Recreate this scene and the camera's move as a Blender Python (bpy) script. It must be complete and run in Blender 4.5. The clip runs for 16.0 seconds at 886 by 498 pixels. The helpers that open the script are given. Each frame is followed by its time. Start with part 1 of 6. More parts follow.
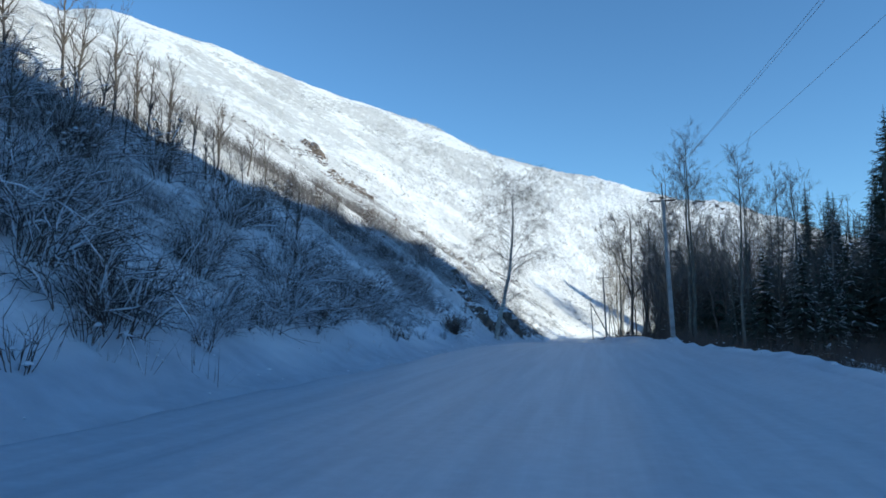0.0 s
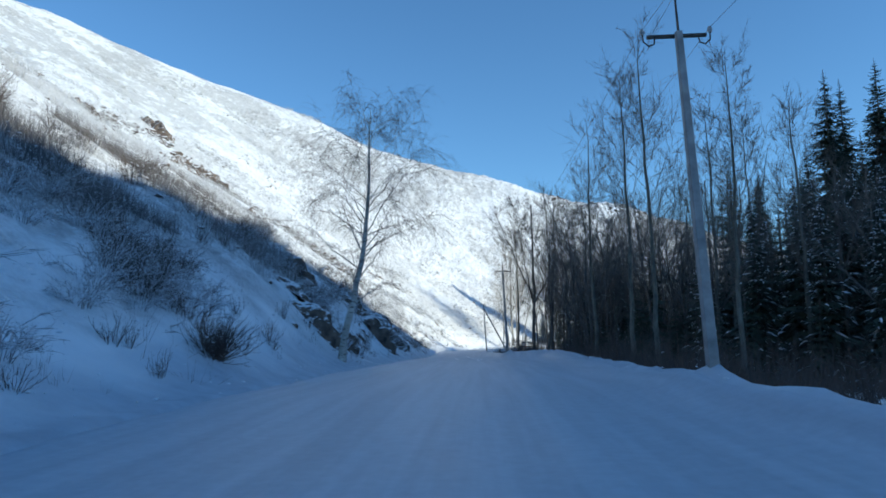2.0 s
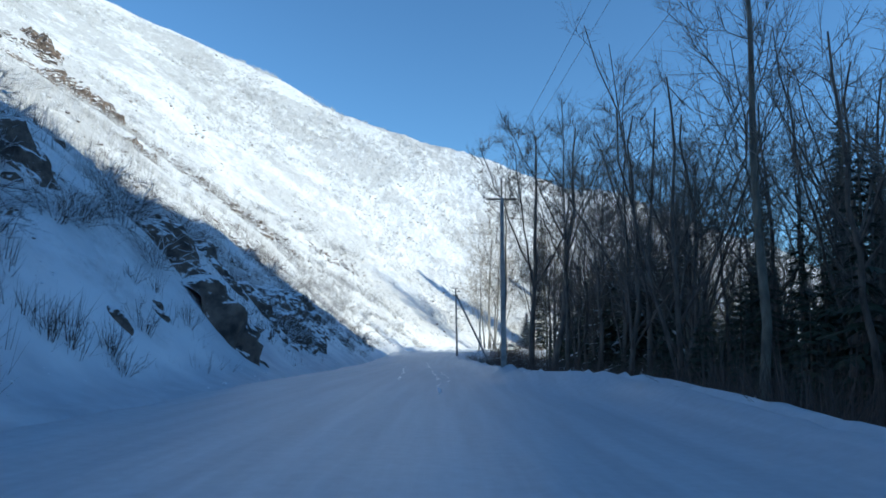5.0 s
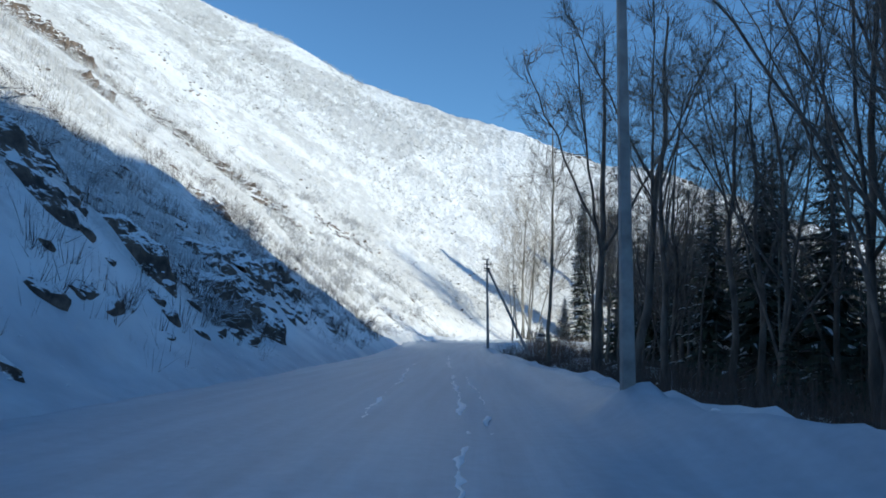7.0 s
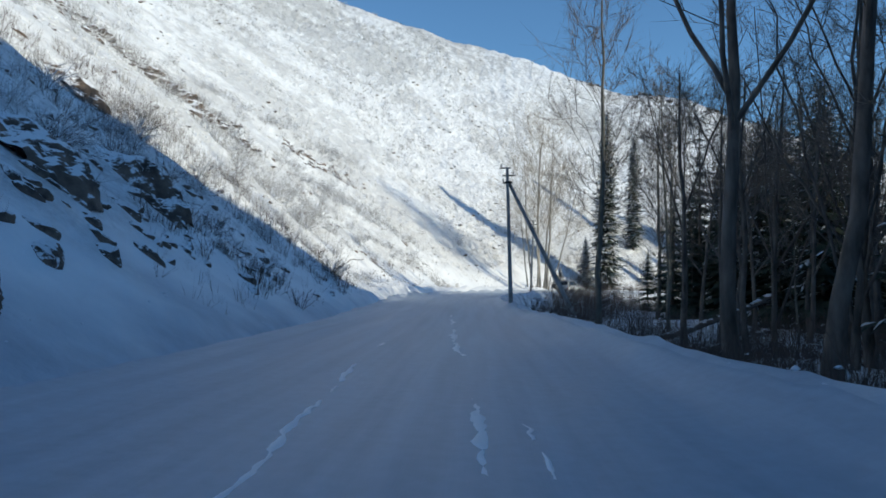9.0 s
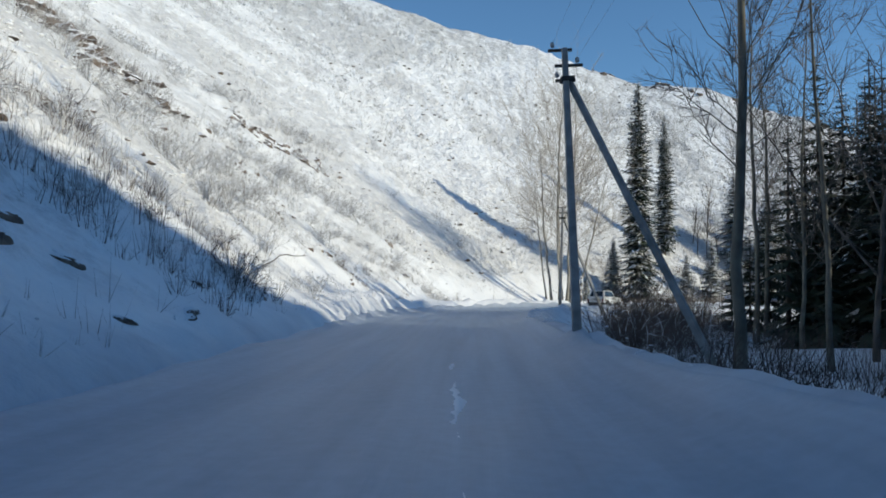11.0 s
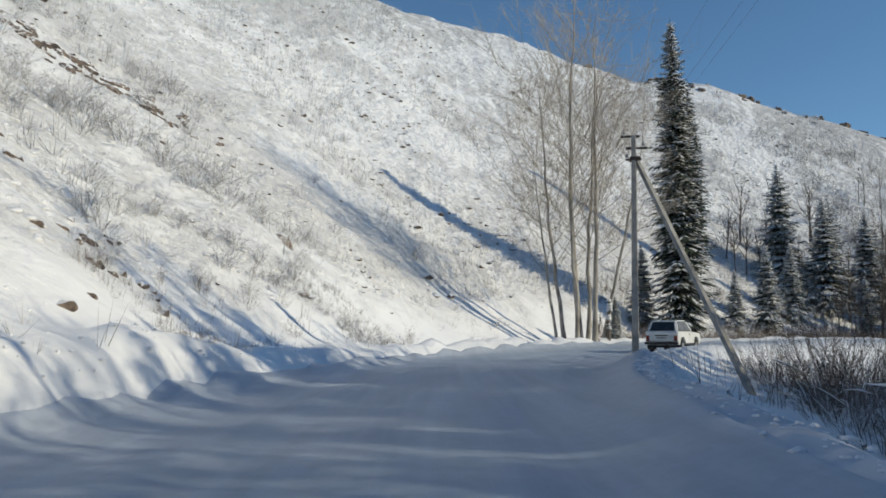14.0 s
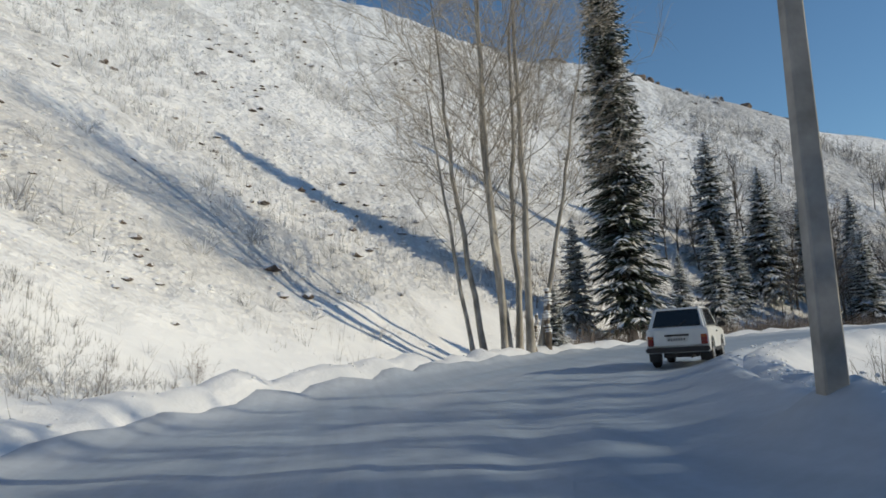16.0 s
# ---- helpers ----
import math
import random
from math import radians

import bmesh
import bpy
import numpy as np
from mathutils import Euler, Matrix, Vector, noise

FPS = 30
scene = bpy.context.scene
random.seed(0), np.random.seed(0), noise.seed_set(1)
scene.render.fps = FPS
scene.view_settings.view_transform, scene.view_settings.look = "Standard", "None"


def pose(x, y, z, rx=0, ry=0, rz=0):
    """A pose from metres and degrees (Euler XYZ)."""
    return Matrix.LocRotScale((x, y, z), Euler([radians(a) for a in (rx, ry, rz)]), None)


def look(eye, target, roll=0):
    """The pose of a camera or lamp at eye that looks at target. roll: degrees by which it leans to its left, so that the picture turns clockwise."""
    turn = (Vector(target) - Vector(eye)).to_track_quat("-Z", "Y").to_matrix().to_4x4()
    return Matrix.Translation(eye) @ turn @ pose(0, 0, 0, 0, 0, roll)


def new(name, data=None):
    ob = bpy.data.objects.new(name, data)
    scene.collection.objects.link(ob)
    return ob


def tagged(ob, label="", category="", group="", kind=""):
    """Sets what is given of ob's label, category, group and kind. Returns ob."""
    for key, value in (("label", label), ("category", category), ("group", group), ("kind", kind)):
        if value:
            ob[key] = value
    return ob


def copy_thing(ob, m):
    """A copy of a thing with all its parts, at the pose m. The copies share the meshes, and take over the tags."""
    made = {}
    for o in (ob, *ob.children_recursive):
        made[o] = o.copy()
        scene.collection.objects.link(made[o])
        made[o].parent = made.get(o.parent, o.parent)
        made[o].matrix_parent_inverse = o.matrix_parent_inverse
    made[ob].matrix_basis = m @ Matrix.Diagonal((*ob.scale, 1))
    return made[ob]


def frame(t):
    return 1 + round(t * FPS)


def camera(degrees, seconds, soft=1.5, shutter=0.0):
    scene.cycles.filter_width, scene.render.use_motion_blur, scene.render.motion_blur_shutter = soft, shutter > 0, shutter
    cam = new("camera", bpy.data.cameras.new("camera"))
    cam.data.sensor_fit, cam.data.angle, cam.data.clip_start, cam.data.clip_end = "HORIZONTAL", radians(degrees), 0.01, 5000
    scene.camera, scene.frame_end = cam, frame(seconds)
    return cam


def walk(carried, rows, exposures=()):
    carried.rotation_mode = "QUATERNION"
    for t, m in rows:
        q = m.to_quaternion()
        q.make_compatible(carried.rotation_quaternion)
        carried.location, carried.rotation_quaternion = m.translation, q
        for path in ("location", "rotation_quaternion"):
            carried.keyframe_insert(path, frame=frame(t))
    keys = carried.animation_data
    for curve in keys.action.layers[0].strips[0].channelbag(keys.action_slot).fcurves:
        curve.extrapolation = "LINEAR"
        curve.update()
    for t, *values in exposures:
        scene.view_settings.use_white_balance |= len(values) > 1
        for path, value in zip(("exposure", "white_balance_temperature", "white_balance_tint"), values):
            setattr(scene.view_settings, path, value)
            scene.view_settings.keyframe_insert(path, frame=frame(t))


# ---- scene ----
cam = camera(63.5, 16.0, 1.7)
METRES, EYE, TILT, LEAN, TURN = 160.0, 1.40, 6.7, 0.0, 11.5
ROWS = [
    (0.0, 0.0, 0.0, 0.0, -0.0, 0.0, -0.0),
    (0.5, 0.0054, 0.0365, -0.004, -3.27, 0.1, 0.18),
    (1.0, 0.0118, 0.0724, -0.0078, -6.34, -0.01, 0.39),
    (1.5, 0.0185, 0.1073, -0.0112, -7.69, 0.56, 0.26),
    (2.0, 0.0255, 0.1422, -0.0145, -8.72, 0.81, -0.04),
    (2.5, 0.0322, 0.176, -0.0179, -9.02, 2.49, -0.5),
    (3.0, 0.04, 0.2109, -0.0218, -9.78, 3.29, -1.1),
    (3.5, 0.0479, 0.2461, -0.0255, -9.92, 3.26, 0.02),
    (4.0, 0.0559, 0.2814, -0.0298, -10.98, 2.06, -0.41),
    (4.5, 0.0623, 0.315, -0.034, -11.34, 1.77, -2.21),
    (5.0, 0.0686, 0.3479, -0.0379, -10.87, 0.72, -2.98),
    (7.5, 0.0942, 0.4846, -0.0552, -8.02, -0.27, -3.0),
    (8.0, 0.0988, 0.5139, -0.0588, -7.25, 1.67, -2.28),
    (8.5, 0.1042, 0.5444, -0.0632, -7.62, 0.96, -2.09),
    (9.0, 0.1093, 0.5757, -0.0675, -8.86, -4.12, -2.44),
    (9.5, 0.1147, 0.6051, -0.0714, -9.31, -4.17, -2.67),
    (12.0, 0.1405, 0.7535, -0.0906, -9.24, -1.71, -1.16),
    (12.5, 0.1468, 0.7819, -0.0941, -9.77, -0.89, -1.25),
    (13.0, 0.1525, 0.8122, -0.0973, -9.58, 0.36, -1.65),
    (13.5, 0.1592, 0.8416, -0.1006, -10.73, 0.41, -1.4),
    (14.0, 0.1658, 0.8706, -0.1036, -11.94, 0.03, -1.22),
    (14.5, 0.1726, 0.8981, -0.1064, -12.95, 0.38, -1.01),
    (15.0, 0.1798, 0.9242, -0.1093, -14.22, 1.06, -0.36),
    (15.5, 0.1884, 0.949, -0.1123, -17.05, 0.91, 0.96),
    (16.0, 0.1988, 0.9719, -0.1155, -20.56, 1.13, 1.35),
]
walk(cam, [(t, pose(0, 0, EYE, TILT, LEAN, TURN) @ pose(METRES * x, METRES * y, METRES * z, 90 + pitch, roll, yaw)) for t, x, y, z, yaw, pitch, roll in ROWS],
     [(0.0, -0.06, 5400, -4), (5.2, -0.02, 5340, -4), (7.3, -0.16, 5480, -3), (9.7, -0.30, 5780, -2), (11.8, -0.38, 5880, -1), (16.0, -0.64, 6280, 0)])


# ---- world and sun ----
SUN_AZ, SUN_EL = math.atan2(0.95, -0.31), radians(22)
world = bpy.data.worlds.new("world")
scene.world = world
world.use_nodes = True
wn = world.node_tree
sky = wn.nodes.new("ShaderNodeTexSky")
sky.sky_type, sky.sun_disc = "NISHITA", False
sky.sun_elevation, sky.sun_rotation = SUN_EL, SUN_AZ
sky.altitude, sky.air_density, sky.dust_density, sky.ozone_density = 500, 1.0, 0.0, 3.9
wn.nodes["Background"].inputs["Strength"].default_value = 0.165
wn.links.new(sky.outputs[0], wn.nodes["Background"].inputs[0])
sun = new("sun", bpy.data.lights.new("sun", "SUN"))
sun.data.energy, sun.data.angle, sun.data.color = 5.0, radians(0.5), (1.0, 0.82, 0.61)
SUN_DIR = Vector((math.sin(SUN_AZ) * math.cos(SUN_EL), math.cos(SUN_AZ) * math.cos(SUN_EL), math.sin(SUN_EL)))
sun.matrix_world = look(SUN_DIR * 200, (0, 0, 0))


# ---- materials ----
def material(name, rough=0.8, metal=0.0):
    m = bpy.data.materials.new(name)
    m.use_nodes = True
    b = m.node_tree.nodes["Principled BSDF"]
    b.inputs["Roughness"].default_value, b.inputs["Metallic"].default_value = rough, metal
    return m, m.node_tree, b


def noise_node(nt, scale, detail=4, stretch=None, rough=0.55):
    tc = nt.nodes.new("ShaderNodeTexCoord")
    n = nt.nodes.new("ShaderNodeTexNoise")
    n.inputs["Scale"].default_value, n.inputs["Detail"].default_value, n.inputs["Roughness"].default_value = scale, detail, rough
    if stretch:
        mp = nt.nodes.new("ShaderNodeMapping")
        mp.inputs["Scale"].default_value = stretch
        nt.links.new(tc.outputs["Object"], mp.inputs[0])
        nt.links.new(mp.outputs[0], n.inputs["Vector"])
    else:
        nt.links.new(tc.outputs["Object"], n.inputs["Vector"])
    return n.outputs["Fac"]


def ramp(nt, fac, stops):
    r = nt.nodes.new("ShaderNodeValToRGB")
    while len(r.color_ramp.elements) < len(stops):
        r.color_ramp.elements.new(0.5)
    for e, (p, c) in zip(r.color_ramp.elements, stops):
        e.position, e.color = p, (*c, 1) if len(c) == 3 else c
    nt.links.new(fac, r.inputs[0])
    return r.outputs[0]


def mixed(nt, fac, a, b, how="MIX"):
    m = nt.nodes.new("ShaderNodeMix")
    m.data_type, m.blend_type = "RGBA", how
    for v, i in ((fac, 0), (a, 6), (b, 7)):
        if isinstance(v, (int, float)):
            m.inputs[i].default_value = v
        elif isinstance(v, tuple):
            m.inputs[i].default_value = (*v, 1)
        else:
            nt.links.new(v, m.inputs[i])
    return m.outputs[2]


def bump(nt, b, fac, strength, distance):
    n = nt.nodes.new("ShaderNodeBump")
    n.inputs["Strength"].default_value, n.inputs["Distance"].default_value = strength, distance
    old = b.inputs["Normal"].links
    if old:
        nt.links.new(old[0].from_socket, n.inputs["Normal"])
    nt.links.new(fac, n.inputs["Height"])
    nt.links.new(n.outputs[0], b.inputs["Normal"])


def plain(name, lo, hi, scale, rough=0.8, metal=0.0, relief=0.0, dist=0.01, stretch=None):
    """A material with two colours mixed by noise, and relief."""
    m, nt, b = material(name, rough, metal)
    n = noise_node(nt, scale, 5, stretch)
    nt.links.new(ramp(nt, n, [(0.32, lo), (0.68, hi)]), b.inputs["Base Color"])
    if relief:
        bump(nt, b, n, relief, dist)
    return m


def make_snow():
    m, nt, b = material("snow", 0.55)
    big = noise_node(nt, 0.35, 4)
    nt.links.new(ramp(nt, big, [(0.3, (0.80, 0.82, 0.86)), (0.7, (0.90, 0.91, 0.93))]), b.inputs["Base Color"])
    bump(nt, b, noise_node(nt, 1.6, 5), 0.5, 0.12)
    bump(nt, b, noise_node(nt, 14, 4), 0.35, 0.02)
    return m


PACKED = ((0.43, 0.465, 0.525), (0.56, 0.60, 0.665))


def make_slope():
    """Snow on a rough slope: tufts of dry grass and stones show through in bands."""
    m, nt, b = material("slope_snow", 0.65)
    fine = noise_node(nt, 1.7, 6, rough=0.7)
    band = noise_node(nt, 0.055, 4)
    patch = noise_node(nt, 0.28, 4)
    s = nt.nodes.new("ShaderNodeMath")
    s.operation = "ADD"
    nt.links.new(ramp(nt, band, [(0.40, (0, 0, 0)), (0.62, (0.16, 0.16, 0.16))]), s.inputs[0])
    nt.links.new(fine, s.inputs[1])
    s2 = nt.nodes.new("ShaderNodeMath")
    s2.operation = "ADD"
    nt.links.new(s.outputs[0], s2.inputs[0])
    nt.links.new(ramp(nt, patch, [(0.42, (0, 0, 0)), (0.68, (0.09, 0.09, 0.09))]), s2.inputs[1])
    veg = ramp(nt, s2.outputs[0], [(0.62, (0, 0, 0)), (0.76, (0.62, 0.62, 0.62))])
    dry = ramp(nt, noise_node(nt, 4.0, 4), [(0.35, (0.22, 0.21, 0.205)), (0.7, (0.46, 0.45, 0.44))])
    white = ramp(nt, noise_node(nt, 0.5, 4), [(0.3, (0.84, 0.85, 0.87)), (0.7, (0.93, 0.935, 0.94))])
    # Shade put into the bank's colour, along with packed snow near the road.
    packed_shade = nt.nodes.new("ShaderNodeAttribute")
    packed_shade.attribute_name = "packed_shade"
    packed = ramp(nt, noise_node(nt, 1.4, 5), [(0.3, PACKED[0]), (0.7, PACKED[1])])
    bank = mixed(nt, packed_shade.outputs["Fac"], white, packed)
    clump = noise_node(nt, 0.6, 6, (1.0, 0.55, 0.55), 0.62)
    where = noise_node(nt, 0.05, 3, (0.7, 1.3, 0.7))
    s3 = nt.nodes.new("ShaderNodeMath")
    s3.operation = "ADD"
    nt.links.new(clump, s3.inputs[0])
    nt.links.new(ramp(nt, where, [(0.42, (0, 0, 0)), (0.57, (0.24, 0.24, 0.24))]), s3.inputs[1])
    tangle = ramp(nt, s3.outputs[0], [(0.56, (0, 0, 0)), (0.70, (0.78, 0.78, 0.78))])
    grey = ramp(nt, noise_node(nt, 5.5, 5, None, 0.7), [(0.36, (0.23, 0.22, 0.21)), (0.62, (0.66, 0.655, 0.645))])
    wild = nt.nodes.new("ShaderNodeAttribute")
    wild.attribute_name = "wild"
    grown = mixed(nt, veg, mixed(nt, tangle, white, grey), dry)
    cover = nt.nodes.new("ShaderNodeAttribute")
    cover.attribute_name = "grown"
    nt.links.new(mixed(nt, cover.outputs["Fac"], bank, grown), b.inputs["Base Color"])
    bump(nt, b, noise_node(nt, 0.4, 4, rough=0.5), 0.6, 0.9)
    bump(nt, b, noise_node(nt, 1.1, 5, rough=0.6), 1.0, 0.55)
    bump(nt, b, fine, 0.8, 0.16)
    for node in nt.nodes:
        if node.bl_idname == "ShaderNodeBump":
            k = nt.nodes.new("ShaderNodeMath")
            k.operation = "MULTIPLY_ADD"
            nt.links.new(wild.outputs["Fac"], k.inputs[0])
            k.inputs[1].default_value, k.inputs[2].default_value = node.inputs["Strength"].default_value * 0.8, node.inputs["Strength"].default_value * 0.2
            nt.links.new(k.outputs[0], node.inputs["Strength"])
    return m


def make_road():
    m, nt, b = material("packed_snow", 0.5)
    streak = noise_node(nt, 1.0, 5, (2.6, 0.10, 1))
    grain = noise_node(nt, 5.0, 5)
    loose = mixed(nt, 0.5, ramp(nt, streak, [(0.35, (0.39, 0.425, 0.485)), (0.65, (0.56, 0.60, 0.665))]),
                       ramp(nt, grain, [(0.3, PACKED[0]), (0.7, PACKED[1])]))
    # Past y 62 shade is put into the harder-packed road's colour.
    traffic_shade = nt.nodes.new("ShaderNodeAttribute")
    traffic_shade.attribute_name = "traffic_shade"
    nt.links.new(mixed(nt, traffic_shade.outputs["Fac"], loose, (0.67, 0.755, 0.83), "MULTIPLY"), b.inputs["Base Color"])
    bump(nt, b, streak, 0.3, 0.05)
    bump(nt, b, grain, 0.3, 0.02)
    return m


def make_birch():
    m, nt, b = material("birch_bark", 0.8)
    ring = noise_node(nt, 3.0, 4, (1, 1, 5))
    patch = noise_node(nt, 0.9, 4)
    pale = ramp(nt, patch, [(0.35, (0.30, 0.28, 0.24)), (0.65, (0.62, 0.60, 0.54))])
    nt.links.new(mixed(nt, ramp(nt, ring, [(0.56, (0, 0, 0)), (0.66, (1, 1, 1))]), pale, (0.05, 0.045, 0.04)), b.inputs["Base Color"])
    bump(nt, b, ring, 0.4, 0.02)
    return m


MAT_SNOW, MAT_SLOPE, MAT_ROAD, MAT_BIRCH = make_snow(), make_slope(), make_road(), make_birch()
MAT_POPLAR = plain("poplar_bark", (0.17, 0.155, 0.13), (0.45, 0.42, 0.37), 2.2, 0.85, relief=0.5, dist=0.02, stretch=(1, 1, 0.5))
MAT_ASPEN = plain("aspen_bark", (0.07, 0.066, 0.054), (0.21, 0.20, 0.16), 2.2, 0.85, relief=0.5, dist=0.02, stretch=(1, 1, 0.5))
MAT_DARKBARK = plain("dark_bark", (0.055, 0.048, 0.041), (0.19, 0.165, 0.14), 3.0, 0.9, relief=0.6, dist=0.03, stretch=(1, 1, 0.3))
MAT_TWIG = plain("twig", (0.09, 0.078, 0.067), (0.25, 0.21, 0.175), 1.5, 0.85)
MAT_PALETWIG = plain("pale_twig", (0.32, 0.28, 0.22), (0.55, 0.49, 0.41), 1.5, 0.8)
MAT_BRUSH = plain("brush_twig", (0.042, 0.032, 0.027), (0.15, 0.113, 0.09), 0.8, 0.85)
MAT_RIME = plain("rimed_twig", (0.075, 0.068, 0.066), (0.27, 0.26, 0.26), 0.7, 0.85)
MAT_BROWN = plain("brown_twig", (0.11, 0.088, 0.074), (0.28, 0.23, 0.19), 0.9, 0.85)
MAT_GREYTWIG = plain("grey_twig", (0.16, 0.15, 0.145), (0.42, 0.41, 0.40), 0.6, 0.85)
MAT_STEM = plain("stem_brown", (0.065, 0.05, 0.042), (0.20, 0.155, 0.125), 0.9, 0.85)
MAT_FROST = plain("frosted_brush", (0.36, 0.355, 0.355), (0.74, 0.74, 0.745), 0.25, 0.85)
MAT_NEEDLE = plain("fir_needles", (0.018, 0.030, 0.020), (0.055, 0.075, 0.045), 1.2, 0.75)


def make_rock():
    """Brown rock with snow lying wherever it faces up."""
    m, nt, b = material("rock", 0.9)
    stone = ramp(nt, noise_node(nt, 1.6, 6), [(0.32, (0.045, 0.037, 0.032)), (0.68, (0.23, 0.175, 0.135))])
    g = nt.nodes.new("ShaderNodeNewGeometry")
    sep = nt.nodes.new("ShaderNodeSeparateXYZ")
    nt.links.new(g.outputs["Normal"], sep.inputs[0])
    add = nt.nodes.new("ShaderNodeMath")
    add.operation = "ADD"
    nt.links.new(sep.outputs[2], add.inputs[0])
    nt.links.new(ramp(nt, noise_node(nt, 3.2, 5), [(0.3, (0, 0, 0)), (0.7, (0.55, 0.55, 0.55))]), add.inputs[1])
    lying = ramp(nt, add.outputs[0], [(0.80, (0, 0, 0)), (0.94, (1, 1, 1))])
    nt.links.new(mixed(nt, lying, stone, (0.85, 0.86, 0.88)), b.inputs["Base Color"])
    bump(nt, b, noise_node(nt, 1.3, 6), 0.9, 0.25)
    bump(nt, b, noise_node(nt, 6, 5), 0.7, 0.06)
    return m


MAT_ROCK = make_rock()
MAT_CONCRETE = plain("concrete", (0.22, 0.22, 0.21), (0.42, 0.41, 0.39), 2.5, 0.85, relief=0.3, dist=0.01)
MAT_STEEL = plain("dark_steel", (0.04, 0.035, 0.03), (0.11, 0.09, 0.075), 9, 0.6, 0.6)
MAT_GLASSY = plain("porcelain", (0.30, 0.30, 0.29), (0.5, 0.5, 0.48), 5, 0.25)
MAT_WIRE = plain("aluminium_wire", (0.16, 0.16, 0.17), (0.26, 0.26, 0.27), 3, 0.5, 0.7)
MAT_WOOD = plain("grey_wood", (0.07, 0.055, 0.045), (0.22, 0.18, 0.14), 4, 0.9, relief=0.5, dist=0.02, stretch=(1, 1, 0.2))
MAT_PAINT = plain("white_paint", (0.66, 0.67, 0.66), (0.78, 0.79, 0.78), 2.0, 0.28)
MAT_TRIM = plain("black_plastic", (0.012, 0.012, 0.013), (0.03, 0.03, 0.032), 6, 0.55)
MAT_TYRE = plain("rubber", (0.012, 0.012, 0.012), (0.035, 0.034, 0.033), 12, 0.85, relief=0.4, dist=0.01)
MAT_RIM = plain("grey_rim", (0.30, 0.30, 0.31), (0.45, 0.45, 0.46), 8, 0.4, 0.7)
MAT_RED = plain("red_lens", (0.13, 0.008, 0.008), (0.22, 0.014, 0.012), 5, 0.2)
MAT_AMBER = plain("amber_lens", (0.22, 0.05, 0.012), (0.3, 0.08, 0.016), 5, 0.2)
MAT_PLATE = plain("plate_white", (0.55, 0.55, 0.54), (0.68, 0.68, 0.66), 5, 0.4)


def make_glass():
    m, nt, b = material("tinted_glass", 0.05)
    b.inputs["Base Color"].default_value = (0.015, 0.018, 0.02, 1)
    b.inputs["Coat Weight"].default_value = 0.6
    return m


MAT_GLASS = make_glass()


# ---- mesh helpers ----
def mesh(name, verts, faces, mats, smooth=False):
    me = bpy.data.meshes.new(name)
    me.from_pydata(verts if isinstance(verts, list) else verts.tolist(), [], faces if isinstance(faces, list) else faces.tolist())
    for m in mats if isinstance(mats, (list, tuple)) else [mats]:
        me.materials.append(m)
    if smooth:
        me.polygons.foreach_set("use_smooth", [True] * len(me.polygons))
    me.update()
    return me


def piece(name, me, parent=None, label=""):
    ob = new(name, me)
    ob.parent = parent
    return tagged(ob, label)


def part(name, bm, mat, parent, label=""):
    me = bpy.data.meshes.new(name)
    bm.to_mesh(me)
    bm.free()
    me.materials.append(mat)
    return piece(name, me, parent, label)


def tubes(points, radii, sides):
    """Verts and faces of many tapered tubes: points (L, N, 3), radii (L, N)."""
    L, N = radii.shape
    t = np.gradient(points, axis=1)
    t /= np.linalg.norm(t, axis=2, keepdims=True) + 1e-9
    ref = np.where(np.abs(t[:, :1, 2:3]) > 0.9, np.array([[[1.0, 0, 0]]]), np.array([[[0, 0, 1.0]]]))
    u = np.cross(t, np.broadcast_to(ref, t.shape))
    u /= np.linalg.norm(u, axis=2, keepdims=True) + 1e-9
    w = np.cross(t, u)
    a = np.arange(sides) * 2 * math.pi / sides
    v = points[:, :, None, :] + radii[:, :, None, None] * (u[:, :, None, :] * np.cos(a)[None, None, :, None] + w[:, :, None, :] * np.sin(a)[None, None, :, None])
    idx = np.arange(L * N * sides).reshape(L, N, sides)
    nxt = np.roll(idx, -1, axis=2)
    f = np.stack([idx[:, :-1], nxt[:, :-1], nxt[:, 1:], idx[:, 1:]], axis=-1).reshape(-1, 4)
    return v.reshape(-1, 3), f


def joined(groups):
    vs, fs, n = [], [], 0
    for v, f in groups:
        vs.append(v)
        fs += (np.asarray(f) + n).tolist()
        n += len(v)
    return np.concatenate(vs), fs


def spikes(points, r):
    """A slender three-sided taper for each twig, from its first point to its last."""
    a, b = points[:, 0], points[:, -1]
    w = unit(b - a)
    s = unit(np.cross(w, np.array([0.31, 0.57, 0.76])))
    q = np.cross(w, s)
    n = len(a)
    r = np.broadcast_to(np.asarray(r, float), (n,))[:, None]
    v = np.stack([a + s * r, a + (q * 0.87 - s * 0.5) * r, a - (q * 0.87 + s * 0.5) * r, b], 1).reshape(-1, 3)
    i = np.arange(n) * 4
    f = np.concatenate([np.stack([i, i + 1, i + 3], 1), np.stack([i + 1, i + 2, i + 3], 1), np.stack([i + 2, i, i + 3], 1)])
    return v, f


def unit(v):
    return v / (np.linalg.norm(v, axis=-1, keepdims=True) + 1e-9)


def at_line(lines, which, u):
    """Points at the fraction u of lines[which]."""
    N = lines.shape[1]
    f = np.clip(u * (N - 1), 0, N - 1.001)
    i = f.astype(int)
    k = (f - i)[:, None]
    return lines[which, i] * (1 - k) + lines[which, i + 1] * k, unit(lines[which, i + 1] - lines[which, i])


